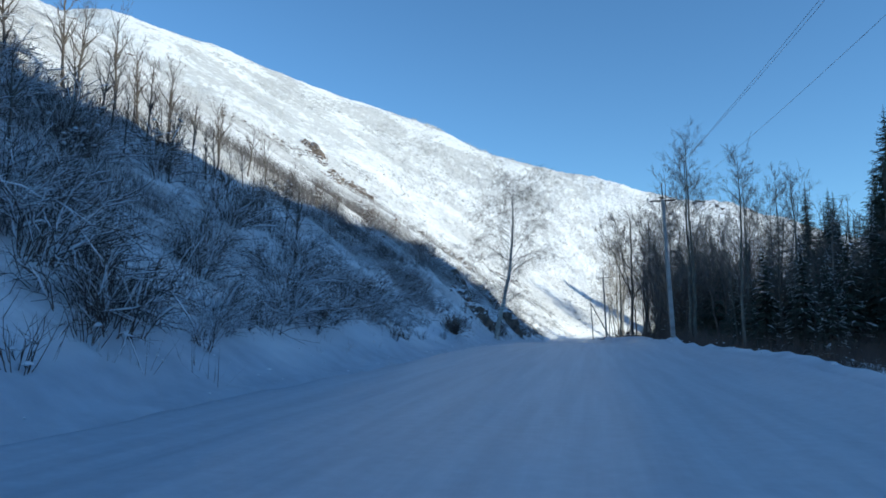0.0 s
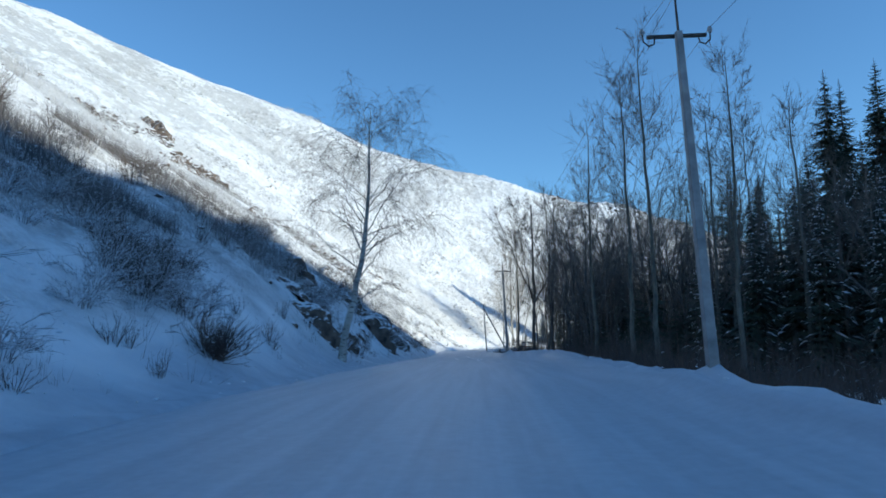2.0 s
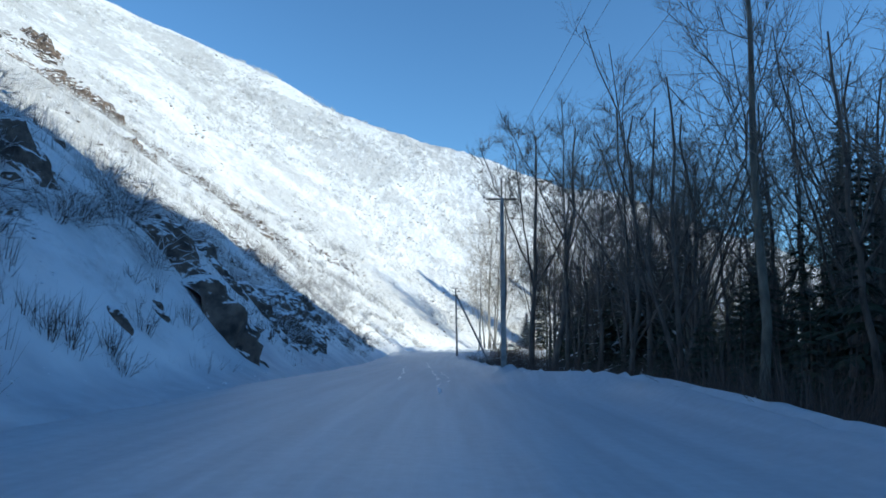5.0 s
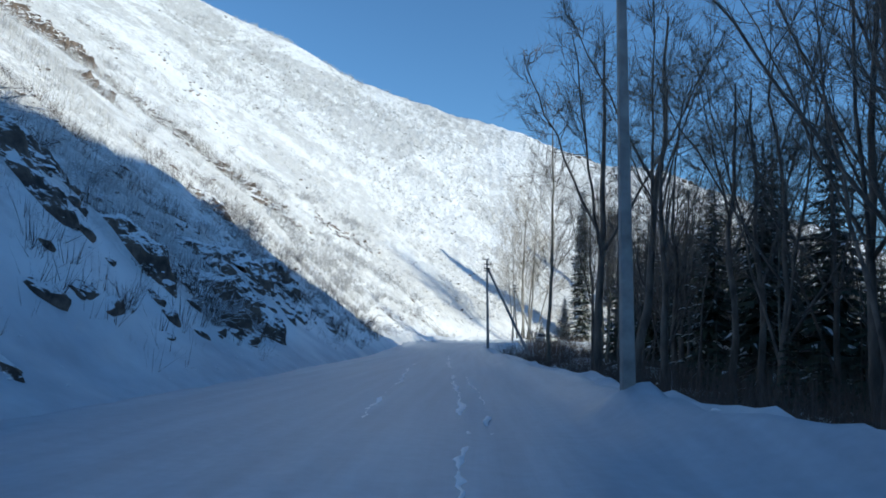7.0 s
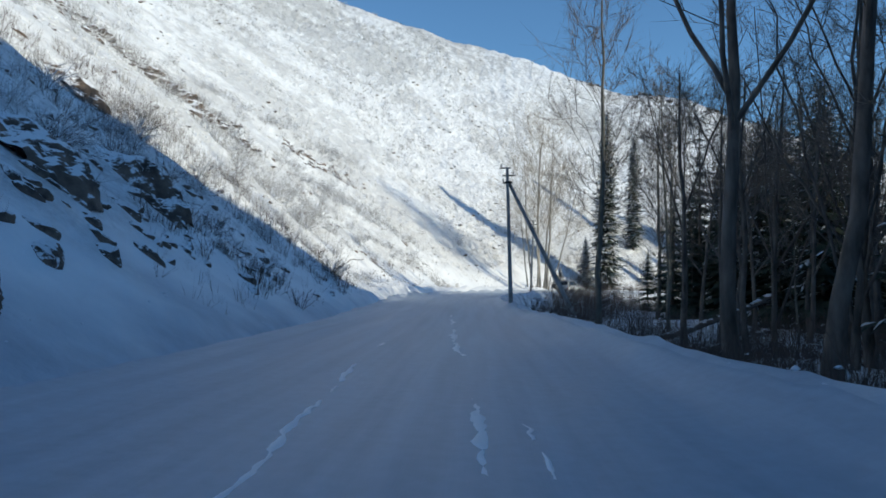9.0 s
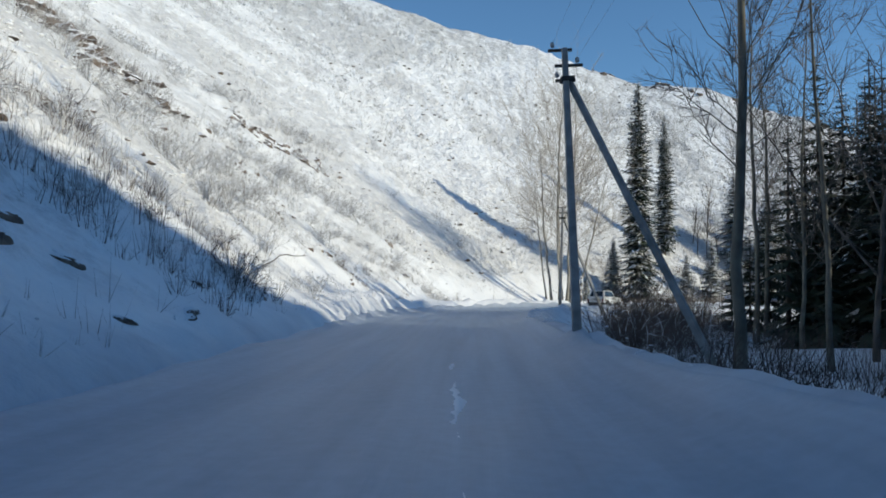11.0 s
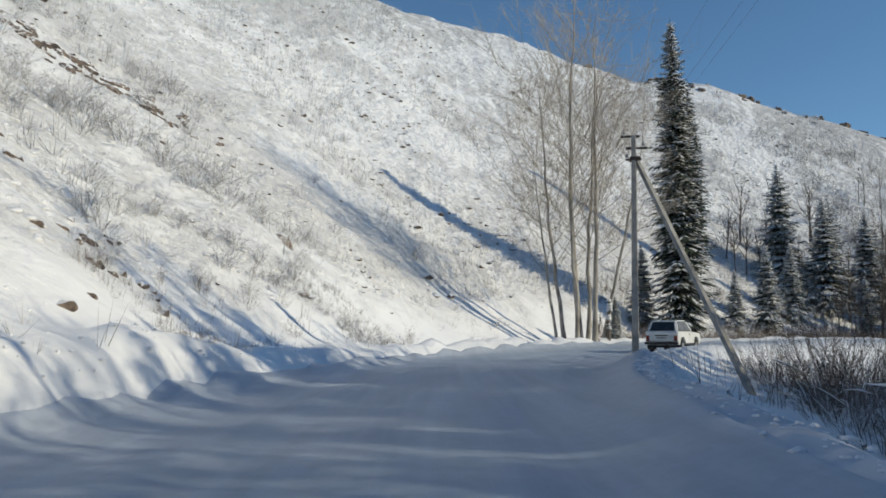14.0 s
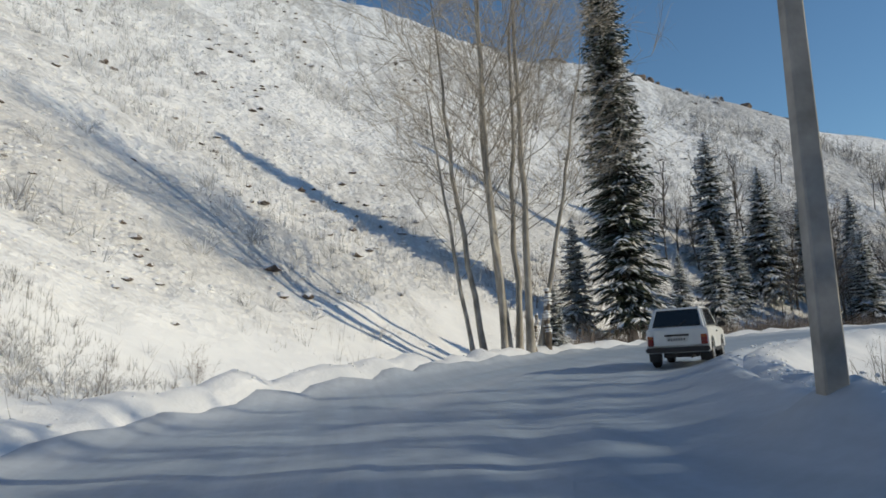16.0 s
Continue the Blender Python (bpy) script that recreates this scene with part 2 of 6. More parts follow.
def shoots(start, way, length, n, bend, jitter, rng):
    """Curved shoots (L, n, 3) from start along way, bending by the vector bend."""
    L = len(start)
    u = np.linspace(0, 1, n)
    p = start[:, None, :] + way[:, None, :] * (length[:, None] * u)[..., None] + np.asarray(bend)[..., None, :] * (length[:, None] * u ** 2)[..., None]
    return p + rng.normal(0, 1, (L, n, 3)) * (length[:, None] * jitter * u)[..., None]


# ---- ground ----
def lattice(i, j, seed):
    h = (i.astype(np.int64) * 374761393 + j.astype(np.int64) * 668265263 + seed * 974634777) & 0xFFFFFFFF
    h = ((h ^ (h >> 13)) * 1274126177) & 0xFFFFFFFF
    return ((h ^ (h >> 16)) & 0xFFFF) / 65535.0 * 2 - 1


def vnoise(x, y, seed=0):
    i, j = np.floor(x), np.floor(y)
    fx, fy = x - i, y - j
    fx, fy = fx * fx * (3 - 2 * fx), fy * fy * (3 - 2 * fy)
    a, b, c, d = lattice(i, j, seed), lattice(i + 1, j, seed), lattice(i, j + 1, seed), lattice(i + 1, j + 1, seed)
    return (a * (1 - fx) + b * fx) * (1 - fy) + (c * (1 - fx) + d * fx) * fy


FOOT = [(-7, -700), (-7, 20), (-7, 60), (-7, 90), (-7, 120), (-7.2, 150), (-6.1, 165), (-2.4, 178.6), (3.9, 191), (14, 200), (26, 210), (40, 218), (60, 224), (120, 232), (700, 260)]
CREST = [45, 38.1, 37, 39.7, 43.5, 48.1, 90.2, 92.2, 80.1, 64.7, 57.4, 49.7, 45.4, 20, 18]
STEEP = [0.70, 0.68, 0.65, 0.63, 0.66, 0.69, 0.75, 0.79, 0.812, 0.859, 0.892, 0.96, 1.02, 0.814, 0.80]
CENTRE = [(-1.6, -700), (-1.6, 0), (-1.5, 70), (-2.0, 104), (-2.5, 135), (-2.5, 150), (-1.5, 160), (0.5, 168.5), (4, 176.5), (9.5, 184), (18, 191.5), (30, 198), (48, 203), (75, 206), (700, 225)]


def rounded(line, n=3):
    """The line with its corners cut."""
    p = np.array(line, float)
    for _ in range(n):
        q = np.empty((2 * len(p) - 2, 2))
        q[0::2], q[1::2] = p[:-1] * 0.75 + p[1:] * 0.25, p[:-1] * 0.25 + p[1:] * 0.75
        p = np.concatenate([p[:1], q, p[-1:]])
    return p


def along(x, y, line):
    """Signed distance from a line (left of it is plus), the length along it, and the nearest index."""
    x, y = np.asarray(x, float), np.asarray(y, float)
    if x.size < 4000:
        a, d = line[:-1], np.diff(line, axis=0)
        L = np.hypot(d[:, 0], d[:, 1])
        px, py = x.ravel()[:, None] - a[:, 0], y.ravel()[:, None] - a[:, 1]
        u = np.clip((px * d[:, 0] + py * d[:, 1]) / L ** 2, 0, 1)
        r = np.hypot(px - u * d[:, 0], py - u * d[:, 1])
        i, n = r.argmin(1), np.arange(x.size)
        side = np.sign(d[i, 0] * py[n, i] - d[i, 1] * px[n, i])
        arc = np.concatenate([[0], np.cumsum(L)])[i] + u[n, i] * L[i]
        return (r[n, i] * side).reshape(x.shape), arc.reshape(x.shape)
    best, side, arc = np.full(x.shape, 1e9), np.ones(x.shape), np.zeros(x.shape)
    run = 0.0
    for a, b in zip(line[:-1], line[1:]):
        d = b - a
        L = math.hypot(*d)
        u = np.clip(((x - a[0]) * d[0] + (y - a[1]) * d[1]) / L ** 2, 0, 1)
        r = np.hypot(x - a[0] - u * d[0], y - a[1] - u * d[1])
        s = np.sign(d[0] * (y - a[1]) - d[1] * (x - a[0]))
        hit = r < best
        best, side, arc = np.where(hit, r, best), np.where(hit, s, side), np.where(hit, run + u * L, arc)
        run += L
    return best * side, arc


FOOT_LINE, CENTRE_LINE = rounded(FOOT), rounded(CENTRE)
FOOT_RAW = np.array(FOOT, float)
CREST_S = along(FOOT_RAW[:, 0], FOOT_RAW[:, 1], FOOT_LINE)[1]


def road_z(x, y):
    return np.interp(y, [-60, 0, 17, 40, 57, 80, 99, 123, 137, 150, 160, 175, 190, 230], [0, 0, 0.22, 0.55, 0.5, 0.3, 0.0, -0.3, -0.25, -0.12, -0.1, 0.05, 0.25, 0.5])


POLE_FEET = [(6.0, -16), (4.15, 38.1), (1.95, 87), (0.62, 131.6), (4.35, 165.7)]


def right_half(y):
    return np.interp(y, [0, 16, 30, 38, 45, 55, 70, 78, 84, 90, 97, 105, 112, 130, 145, 152, 158, 166, 200],
                     [6.4, 6.7, 6.6, 5.5, 5.6, 6.3, 7.0, 6.9, 4.6, 4.2, 4.8, 4.4, 3.9, 3.5, 3.3, 3.7, 4.1, 5.0, 5.2])


def ground_z(x, y, parts=False):
    x, y = np.asarray(x, float), np.asarray(y, float)
    d, s = along(x, y, FOOT_LINE)
    c, _ = along(x, y, CENTRE_LINE)
    base = road_z(x, y)
    crest = np.interp(s, CREST_S, CREST)
    dd = np.maximum(d, 0)
    up = 0.82 * (np.sqrt(dd ** 2 + 1.0) - 1.0 + 0.25 * np.minimum(dd, 1))
    up = up - (0.82 - np.interp(s, CREST_S, STEEP)) * 5 * np.logaddexp(0, (dd - 24) / 5)
    up = up + np.interp(y, [46, 62, 92, 108], [0, 1.4, 1.4, 0]) * np.clip((dd - 1) / 4, 0, 1) * np.clip((26 - dd) / 10, 0, 1)
    cap = crest + 0.10 * dd + 1.3 * vnoise(s / 11, dd / 25, 12) + 0.6 * vnoise(x / 3.5, y / 3.5, 13)
    cap = cap + 2.2 * np.exp(-((x - 53) / 7) ** 2 - ((y - 279) / 14) ** 2) - 2.0 * np.exp(-((x - 36) / 5) ** 2 - ((y - 281) / 16) ** 2)
    hill = -4 * np.logaddexp(-up / 4, -cap / 4)
    hill = np.where(d > 0, np.maximum(hill, 0), 0)
    rough = np.clip(dd / 6, 0, 1)
    hill += rough * (0.9 * vnoise(s / 9, dd / 20, 3) + 0.40 * vnoise(s / 3.4 + dd / 9, dd / 5, 4) * np.clip(dd / 14, 0.08, 1) + 0.22 * vnoise(x / 1.3, y / 1.3, 5) + 2.2 * vnoise(s / 31, dd / 60, 6) * np.clip(dd / 40, 0, 1))
    # the bank at the foot of the slope, with lumps of thrown snow
    bank = np.exp(-((c - 5.6) / 0.9) ** 2)
    heap = np.interp(y, [0, 120, 140, 150, 185, 200], [0.12, 0.15, 0.35, 0.62, 0.62, 0.3])
    lump = bank * heap * (0.85 + 0.3 * vnoise(s / 4.7, c / 2.0, 7) + 0.5 * vnoise(x / 1.1, y / 1.1, 8) + 0.24 * vnoise(x / 0.45, y / 0.45, 14))
    # the right-hand verge: a low ridge of snow, then the drop to the wood
    r = -c - right_half(y)
    verge = np.exp(-(r / 1.1) ** 2) * (np.interp(y, [14, 22, 38, 46, 58, 70, 80, 88, 100, 116, 130, 166, 180], [0.5, 0.55, 0.5, 0.40, 0.45, 0.56, 0.80, 0.66, 0.55, 0.55, 0.52, 0.52, 0.3]) + 0.14 * vnoise(y / 7, x / 7, 9) + 0.06 * vnoise(x / 0.8, y / 0.8, 10))
    drop = -1.05 * np.clip((r - 0.3) / 4.5, 0, 1) ** 0.8 * np.where(r > 0, 1, 0) + np.clip(r / 10, 0, 1) * 0.35 * vnoise(x / 5, y / 5, 11)
    for px, py in POLE_FEET:
        z_mound = 0.28 * np.exp(-((x - px) ** 2 + (y - py) ** 2) / 0.45)
        verge = verge + z_mound
    # the hill across the valley that shades the first half of the road
    high = np.interp(y, [-60, 10, 45, 86, 108, 117, 135], [62.6, 61.6, 63, 64, 46, 22, 0])
    across = np.clip((x - 52) / 48, 0, 1)
    far_hill = high * across * across * (3 - 2 * across)
    z = base + hill + lump + verge + drop + far_hill
    if parts:
        return z, d, s, c
    return z


def gz(x, y):
    return float(ground_z(np.array([x]), np.array([y]))[0])


def spread(a, b, step, far, growth):
    """Coordinates with even steps from a to b, growing outside to far."""
    inner = list(np.arange(a, b, step))
    for end, sign in ((inner[-1], 1), (inner[0], -1)):
        p, q = end, step
        out = []
        while abs(p - end) < far:
            q *= growth
            p += sign * q
            out.append(p)
        inner = inner + out if sign > 0 else out[::-1] + inner
    return np.array(inner)


def build_ground():
    gx, gy = spread(-14, 12, 0.38, 650, 1.045), spread(-4, 196, 0.62, 700, 1.035)
    X, Y = np.meshgrid(gx, gy)
    Z, d, s, c = ground_z(X, Y, True)
    half = right_half(Y)
    under = np.clip((np.minimum(5.2 - c, c + half + 0.2)) / 0.5, 0, 1)
    Z = Z - 0.22 * under
    n, k = X.shape
    idx = np.arange(n * k).reshape(n, k)
    f = np.stack([idx[:-1, :-1], idx[:-1, 1:], idx[1:, 1:], idx[1:, :-1]], -1).reshape(-1, 4)
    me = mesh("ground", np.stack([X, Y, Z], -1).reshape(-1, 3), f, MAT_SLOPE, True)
    wild = np.clip((d - 2.0 + 1.8 * vnoise(X / 2, Y / 2, 21) + 0.9 * vnoise(X / 0.8, Y / 0.8, 22)) / 4.5, 0, 1)
    grown = wild * np.interp(np.hypot(X + 5, Y - 176), [18, 130], [0.5, 1.0])
    me.attributes.new("grown", "FLOAT", "POINT").data.foreach_set("value", grown.reshape(-1).astype(np.float32))
    me.attributes.new("wild", "FLOAT", "POINT").data.foreach_set("value", wild.reshape(-1).astype(np.float32))
    # Painted shade reaches widest on the shaded stretch, narrowing towards the sunlit bend.
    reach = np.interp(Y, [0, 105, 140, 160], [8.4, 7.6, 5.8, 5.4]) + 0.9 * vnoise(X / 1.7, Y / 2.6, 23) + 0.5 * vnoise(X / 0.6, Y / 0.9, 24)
    packed_shade = np.clip((reach - c) / 2.4, 0, 1) * np.clip((c + half + 1.5 + 0.5 * vnoise(X / 0.8, Y / 1.2, 25)) / 1.7, 0, 1)
    me.attributes.new("packed_shade", "FLOAT", "POINT").data.foreach_set("value", packed_shade.reshape(-1).astype(np.float32))
    tagged(new("ground", me), "snow-covered valley ground rising into a steep brushy mountainside", "ground", kind="structure")


def build_road():
    line = CENTRE_LINE[(CENTRE_LINE[:, 1] > -120)]
    seg = np.hypot(*np.diff(line, axis=0).T)
    run = np.concatenate([[0], np.cumsum(seg)])
    u = np.arange(0, min(run[-1], 460), 0.7)
    cx, cy = np.interp(u, run, line[:, 0]), np.interp(u, run, line[:, 1])
    tx, ty = np.gradient(cx), np.gradient(cy)
    L = np.hypot(tx, ty)
    nx, ny = -ty / L, tx / L
    off = np.linspace(-1, 1, 65)
    half_r = right_half(cy) - 0.1
    O = np.where(off[None, :] > 0, off[None, :] * 5.1, off[None, :] * half_r[:, None])
    X, Y = cx[:, None] + nx[:, None] * O, cy[:, None] + ny[:, None] * O
    Z = ground_z(X, Y)
    edge = np.clip((1 - np.abs(off)) / 0.06, 0, 1)[None, :]
    rut = sum(np.exp(-((O - p) / 0.32) ** 2) for p in (-3.1, -1.5, 1.6, 3.2))
    ridge = sum(np.exp(-((O - p) / 0.11) ** 2) for p in (-2.3, 0.1, 0.55, 2.4))
    wob = vnoise(u[:, None] / 6 + 0 * O, O * 1.5, 31)
    Z = Z - 0.03 * rut * (0.7 + 0.5 * wob) + 0.035 * ridge * (0.4 + 1.1 * np.maximum(wob, 0)) + 0.02 * vnoise(X / 0.9, Y / 2.5, 32)
    Z = Z + 0.02 - 0.2 * (1 - edge)
    n, k = X.shape
    idx = np.arange(n * k).reshape(n, k)
    f = np.stack([idx[:-1, 1:], idx[:-1, :-1], idx[1:, :-1], idx[1:, 1:]], -1).reshape(-1, 4)
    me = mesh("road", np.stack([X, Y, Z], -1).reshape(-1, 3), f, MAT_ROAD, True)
    # Mask rising along y: darker, bluer road that offsets the brighter exposure.
    traffic_shade = np.interp(Y, [62, 95], [0, 1]) * (0.85 + 0.3 * vnoise(O / 1.1, u[:, None] / 9 + 0 * O, 33))
    traffic_shade = np.clip(traffic_shade, 0, 1) * np.clip((1.0 - np.abs(off)[None, :] + 0.06 * vnoise(X / 0.7, Y / 1.6, 34)) / 0.3, 0, 1)
    me.attributes.new("traffic_shade", "FLOAT", "POINT").data.foreach_set("value", traffic_shade.reshape(-1).astype(np.float32))
    tagged(new("road", me), "packed snow road with faint wheel ruts", "road", kind="structure")


build_ground()
build_road()


# ---- trees ----
def thing(name, label, category, group="", kind=""):
    return tagged(new(name), label, category, group, kind)


def bare_tree(name, label, h, seed, r0, n_limb, first, reach, rise, droop, bark, twig, lean=(0, 0), per=(6, 5), thick=1.0, group="", bow=0.0, top=0.22, light=False):
    """A leafless tree: trunk, limbs, and a crown of branches and twigs."""
    rng = np.random.default_rng(seed)
    root = thing(name, label, "tree", group)
    u = np.linspace(0, 1, 14)
    trunk = np.stack([lean[0] * h * (u - bow * np.sin(u * math.pi)), lean[1] * h * u, h * u], 1)
    trunk[1:, :2] += np.cumsum(rng.normal(0, 0.008 * h, (13, 2)), 0) * (0.75 if droop > 0.3 or bark is MAT_POPLAR else 0.42)
    rad = r0 * (1 - u) ** 0.85 + 0.012
    rad[0] *= 1.35
    trunk[0, 2] = -0.5
    k = n_limb
    uu = np.sort(first + (0.97 - first) * rng.random(k) ** 0.9)
    st, _ = at_line(trunk[None], np.zeros(k, int), uu)
    az = np.arange(k) * 2.4 + rng.normal(0, 0.5, k)
    prof = np.interp(uu, [first, first + 0.25 * (1 - first), 1], [0.75, 1.0, top])
    ln = reach * h * prof * rng.uniform(0.65, 1.2, k)
    el = rise + rng.normal(0, 0.14, k) + 0.25 * uu
    way = np.stack([np.cos(az) * np.cos(el), np.sin(az) * np.cos(el), np.sin(el)], 1)
    lim = shoots(st, way, ln, 8, np.array([[0, 0, 0.22 - 0.5 * droop]]), 0.035, rng)
    lr = (np.interp(uu, u, rad) * (0.42 if droop > 0.3 or top > 0.5 else 0.24))[:, None] * (1 - np.linspace(0, 1, 8) * 0.85)[None, :]
    piece("trunk", mesh("trunk", *joined([tubes(trunk[None], rad[None], 9), tubes(lim, lr * thick, 5)]), bark, True), root, "trunk with its limbs")
    a = per[0]
    w = np.repeat(np.arange(k), a)
    s2, t2 = at_line(lim, w, rng.uniform(0.25, 1.0, k * a))
    way2 = unit(t2 * 0.9 + rng.normal(0, 0.55, t2.shape) + np.array([0, 0, 0.18 - 0.35 * droop]))
    ln2 = np.repeat(ln, a) * rng.uniform(0.22, 0.5, k * a)
    sub = shoots(s2, way2, ln2, 5, np.array([[0, 0, 0.15 - 0.9 * droop]]), 0.05, rng)
    r2 = np.full(k * a, 0.0145 * h / 15 * thick)[:, None] * np.array([1, 0.8, 0.6, 0.45, 0.3])[None]
    b = per[1]
    w = np.repeat(np.arange(k * a), b)
    s3, t3 = at_line(sub, w, rng.uniform(0.15, 1.0, k * a * b))
    way3 = unit(t3 * 0.8 + rng.normal(0, 0.6, t3.shape) + np.array([0, 0, 0.15 - 0.8 * droop]))
    ln3 = np.repeat(ln2, b) * rng.uniform(0.3, 0.75, k * a * b) * (1 + 0.6 * droop)
    tw = shoots(s3, way3, ln3, 4 if droop > 0.3 else 2 if light else 3, np.array([[0, 0, 0.05 - 1.3 * droop]]), 0.05, rng)
    n3 = tw.shape[1]
    r3 = np.full(len(tw), 0.0072 * h / 15 * thick)[:, None] * np.linspace(1, 0.4, n3)[None]
    if droop < 0.3:
        sub, r2 = sub[:, ::2], r2[:, ::2]
        fine = spikes(tw, r3[:, 0] * 0.85)
    else:
        fine = tubes(tw, r3, 3)
    piece("crown", mesh("crown", *joined([tubes(sub, r2, 3), fine]), twig), root)
    return root


def forked_tree(name, label, h, seed, r0, stems, fork, flare, bark, twig, limbs=9, per=(5, 5), thick=1.0, group="", low=0.25):
    """A leafless tree whose trunk divides into rising stems with a wide twiggy crown."""
    rng = np.random.default_rng(seed)
    root = thing(name, label, "tree", group)
    u = np.linspace(0, 1, 10)
    bole = np.stack([0 * u, 0 * u, h * 0.9 * u], 1)
    bole[1:, :2] += np.cumsum(rng.normal(0, 0.009 * h, (9, 2)), 0) * 0.8
    bole[0, 2] = -0.4
    rb = r0 * (1 - 0.8 * u)
    rb[0] *= 1.3
    at = np.sort(rng.uniform(fork[0], fork[1], stems))
    st, _ = at_line(bole[None], np.zeros(stems, int), at)
    az = np.arange(stems) * 2.4 + rng.normal(0, 0.4, stems) + rng.uniform(0, 6)
    el = rng.uniform(0.75, 1.15, stems) - flare
    way = np.stack([np.cos(az) * np.cos(el), np.sin(az) * np.cos(el), np.sin(el)], 1)
    ln = h * (0.95 - at * 0.9) * rng.uniform(0.75, 1.05, stems)
    arms = shoots(st, way, ln, 10, np.array([[0, 0, 0.16]]), 0.012, rng)
    ra = (np.interp(at, u, rb) * 0.5)[:, None] * (1 - 0.85 * u)[None, :]
    main = np.concatenate([bole[None], arms])
    rmain = np.concatenate([rb[None], ra]) + 0.008
    k = (stems + 1) * limbs
    w = np.repeat(np.arange(stems + 1), limbs)
    f = rng.uniform(low, 0.98, k)
    s1, t1 = at_line(main, w, f)
    size = np.concatenate([[h * 0.9], ln])[w]
    out = unit(t1 * 0.55 + rng.normal(0, 0.55, t1.shape) * np.array([1, 1, 0.5]))
    ln1 = size * (1.12 - f) * rng.uniform(0.22, 0.42, k) + 0.5
    lim = shoots(s1, out, ln1, 6, np.array([[0, 0, 0.14]]), 0.025, rng)
    r1 = (0.0016 * h * thick * (0.6 + 0.4 * (1 - f)))[:, None] * np.linspace(1, 0.3, 6)[None]
    piece("trunk", mesh("trunk", *joined([tubes(main, rmain, 7), tubes(lim, r1 * 1.25, 4)]), bark, True), root, "divided trunk with its limbs")
    a = per[0]
    w = np.repeat(np.arange(k), a)
    s2, t2 = at_line(lim, w, rng.uniform(0.2, 1.0, k * a))
    sub = shoots(s2, unit(t2 * 0.8 + rng.normal(0, 0.5, t2.shape) + np.array([0, 0, 0.12])), np.repeat(ln1, a) * rng.uniform(0.25, 0.6, k * a) + 0.2, 3, np.array([[0, 0, 0.1]]), 0.05, rng)
    b = per[1]
    w = np.repeat(np.arange(k * a), b)
    s3, t3 = at_line(sub, w, rng.uniform(0.1, 1.0, k * a * b))
    tw = shoots(s3, unit(t3 * 0.8 + rng.normal(0, 0.55, t3.shape) + np.array([0, 0, 0.1])), rng.uniform(0.25, 0.85, k * a * b) * h / 14, 2, np.zeros((1, 3)), 0.02, rng)
    piece("crown", mesh("crown", *joined([spikes(sub, 0.0009 * h * thick), spikes(tw, 0.00055 * h * thick)]), twig), root)
    return root


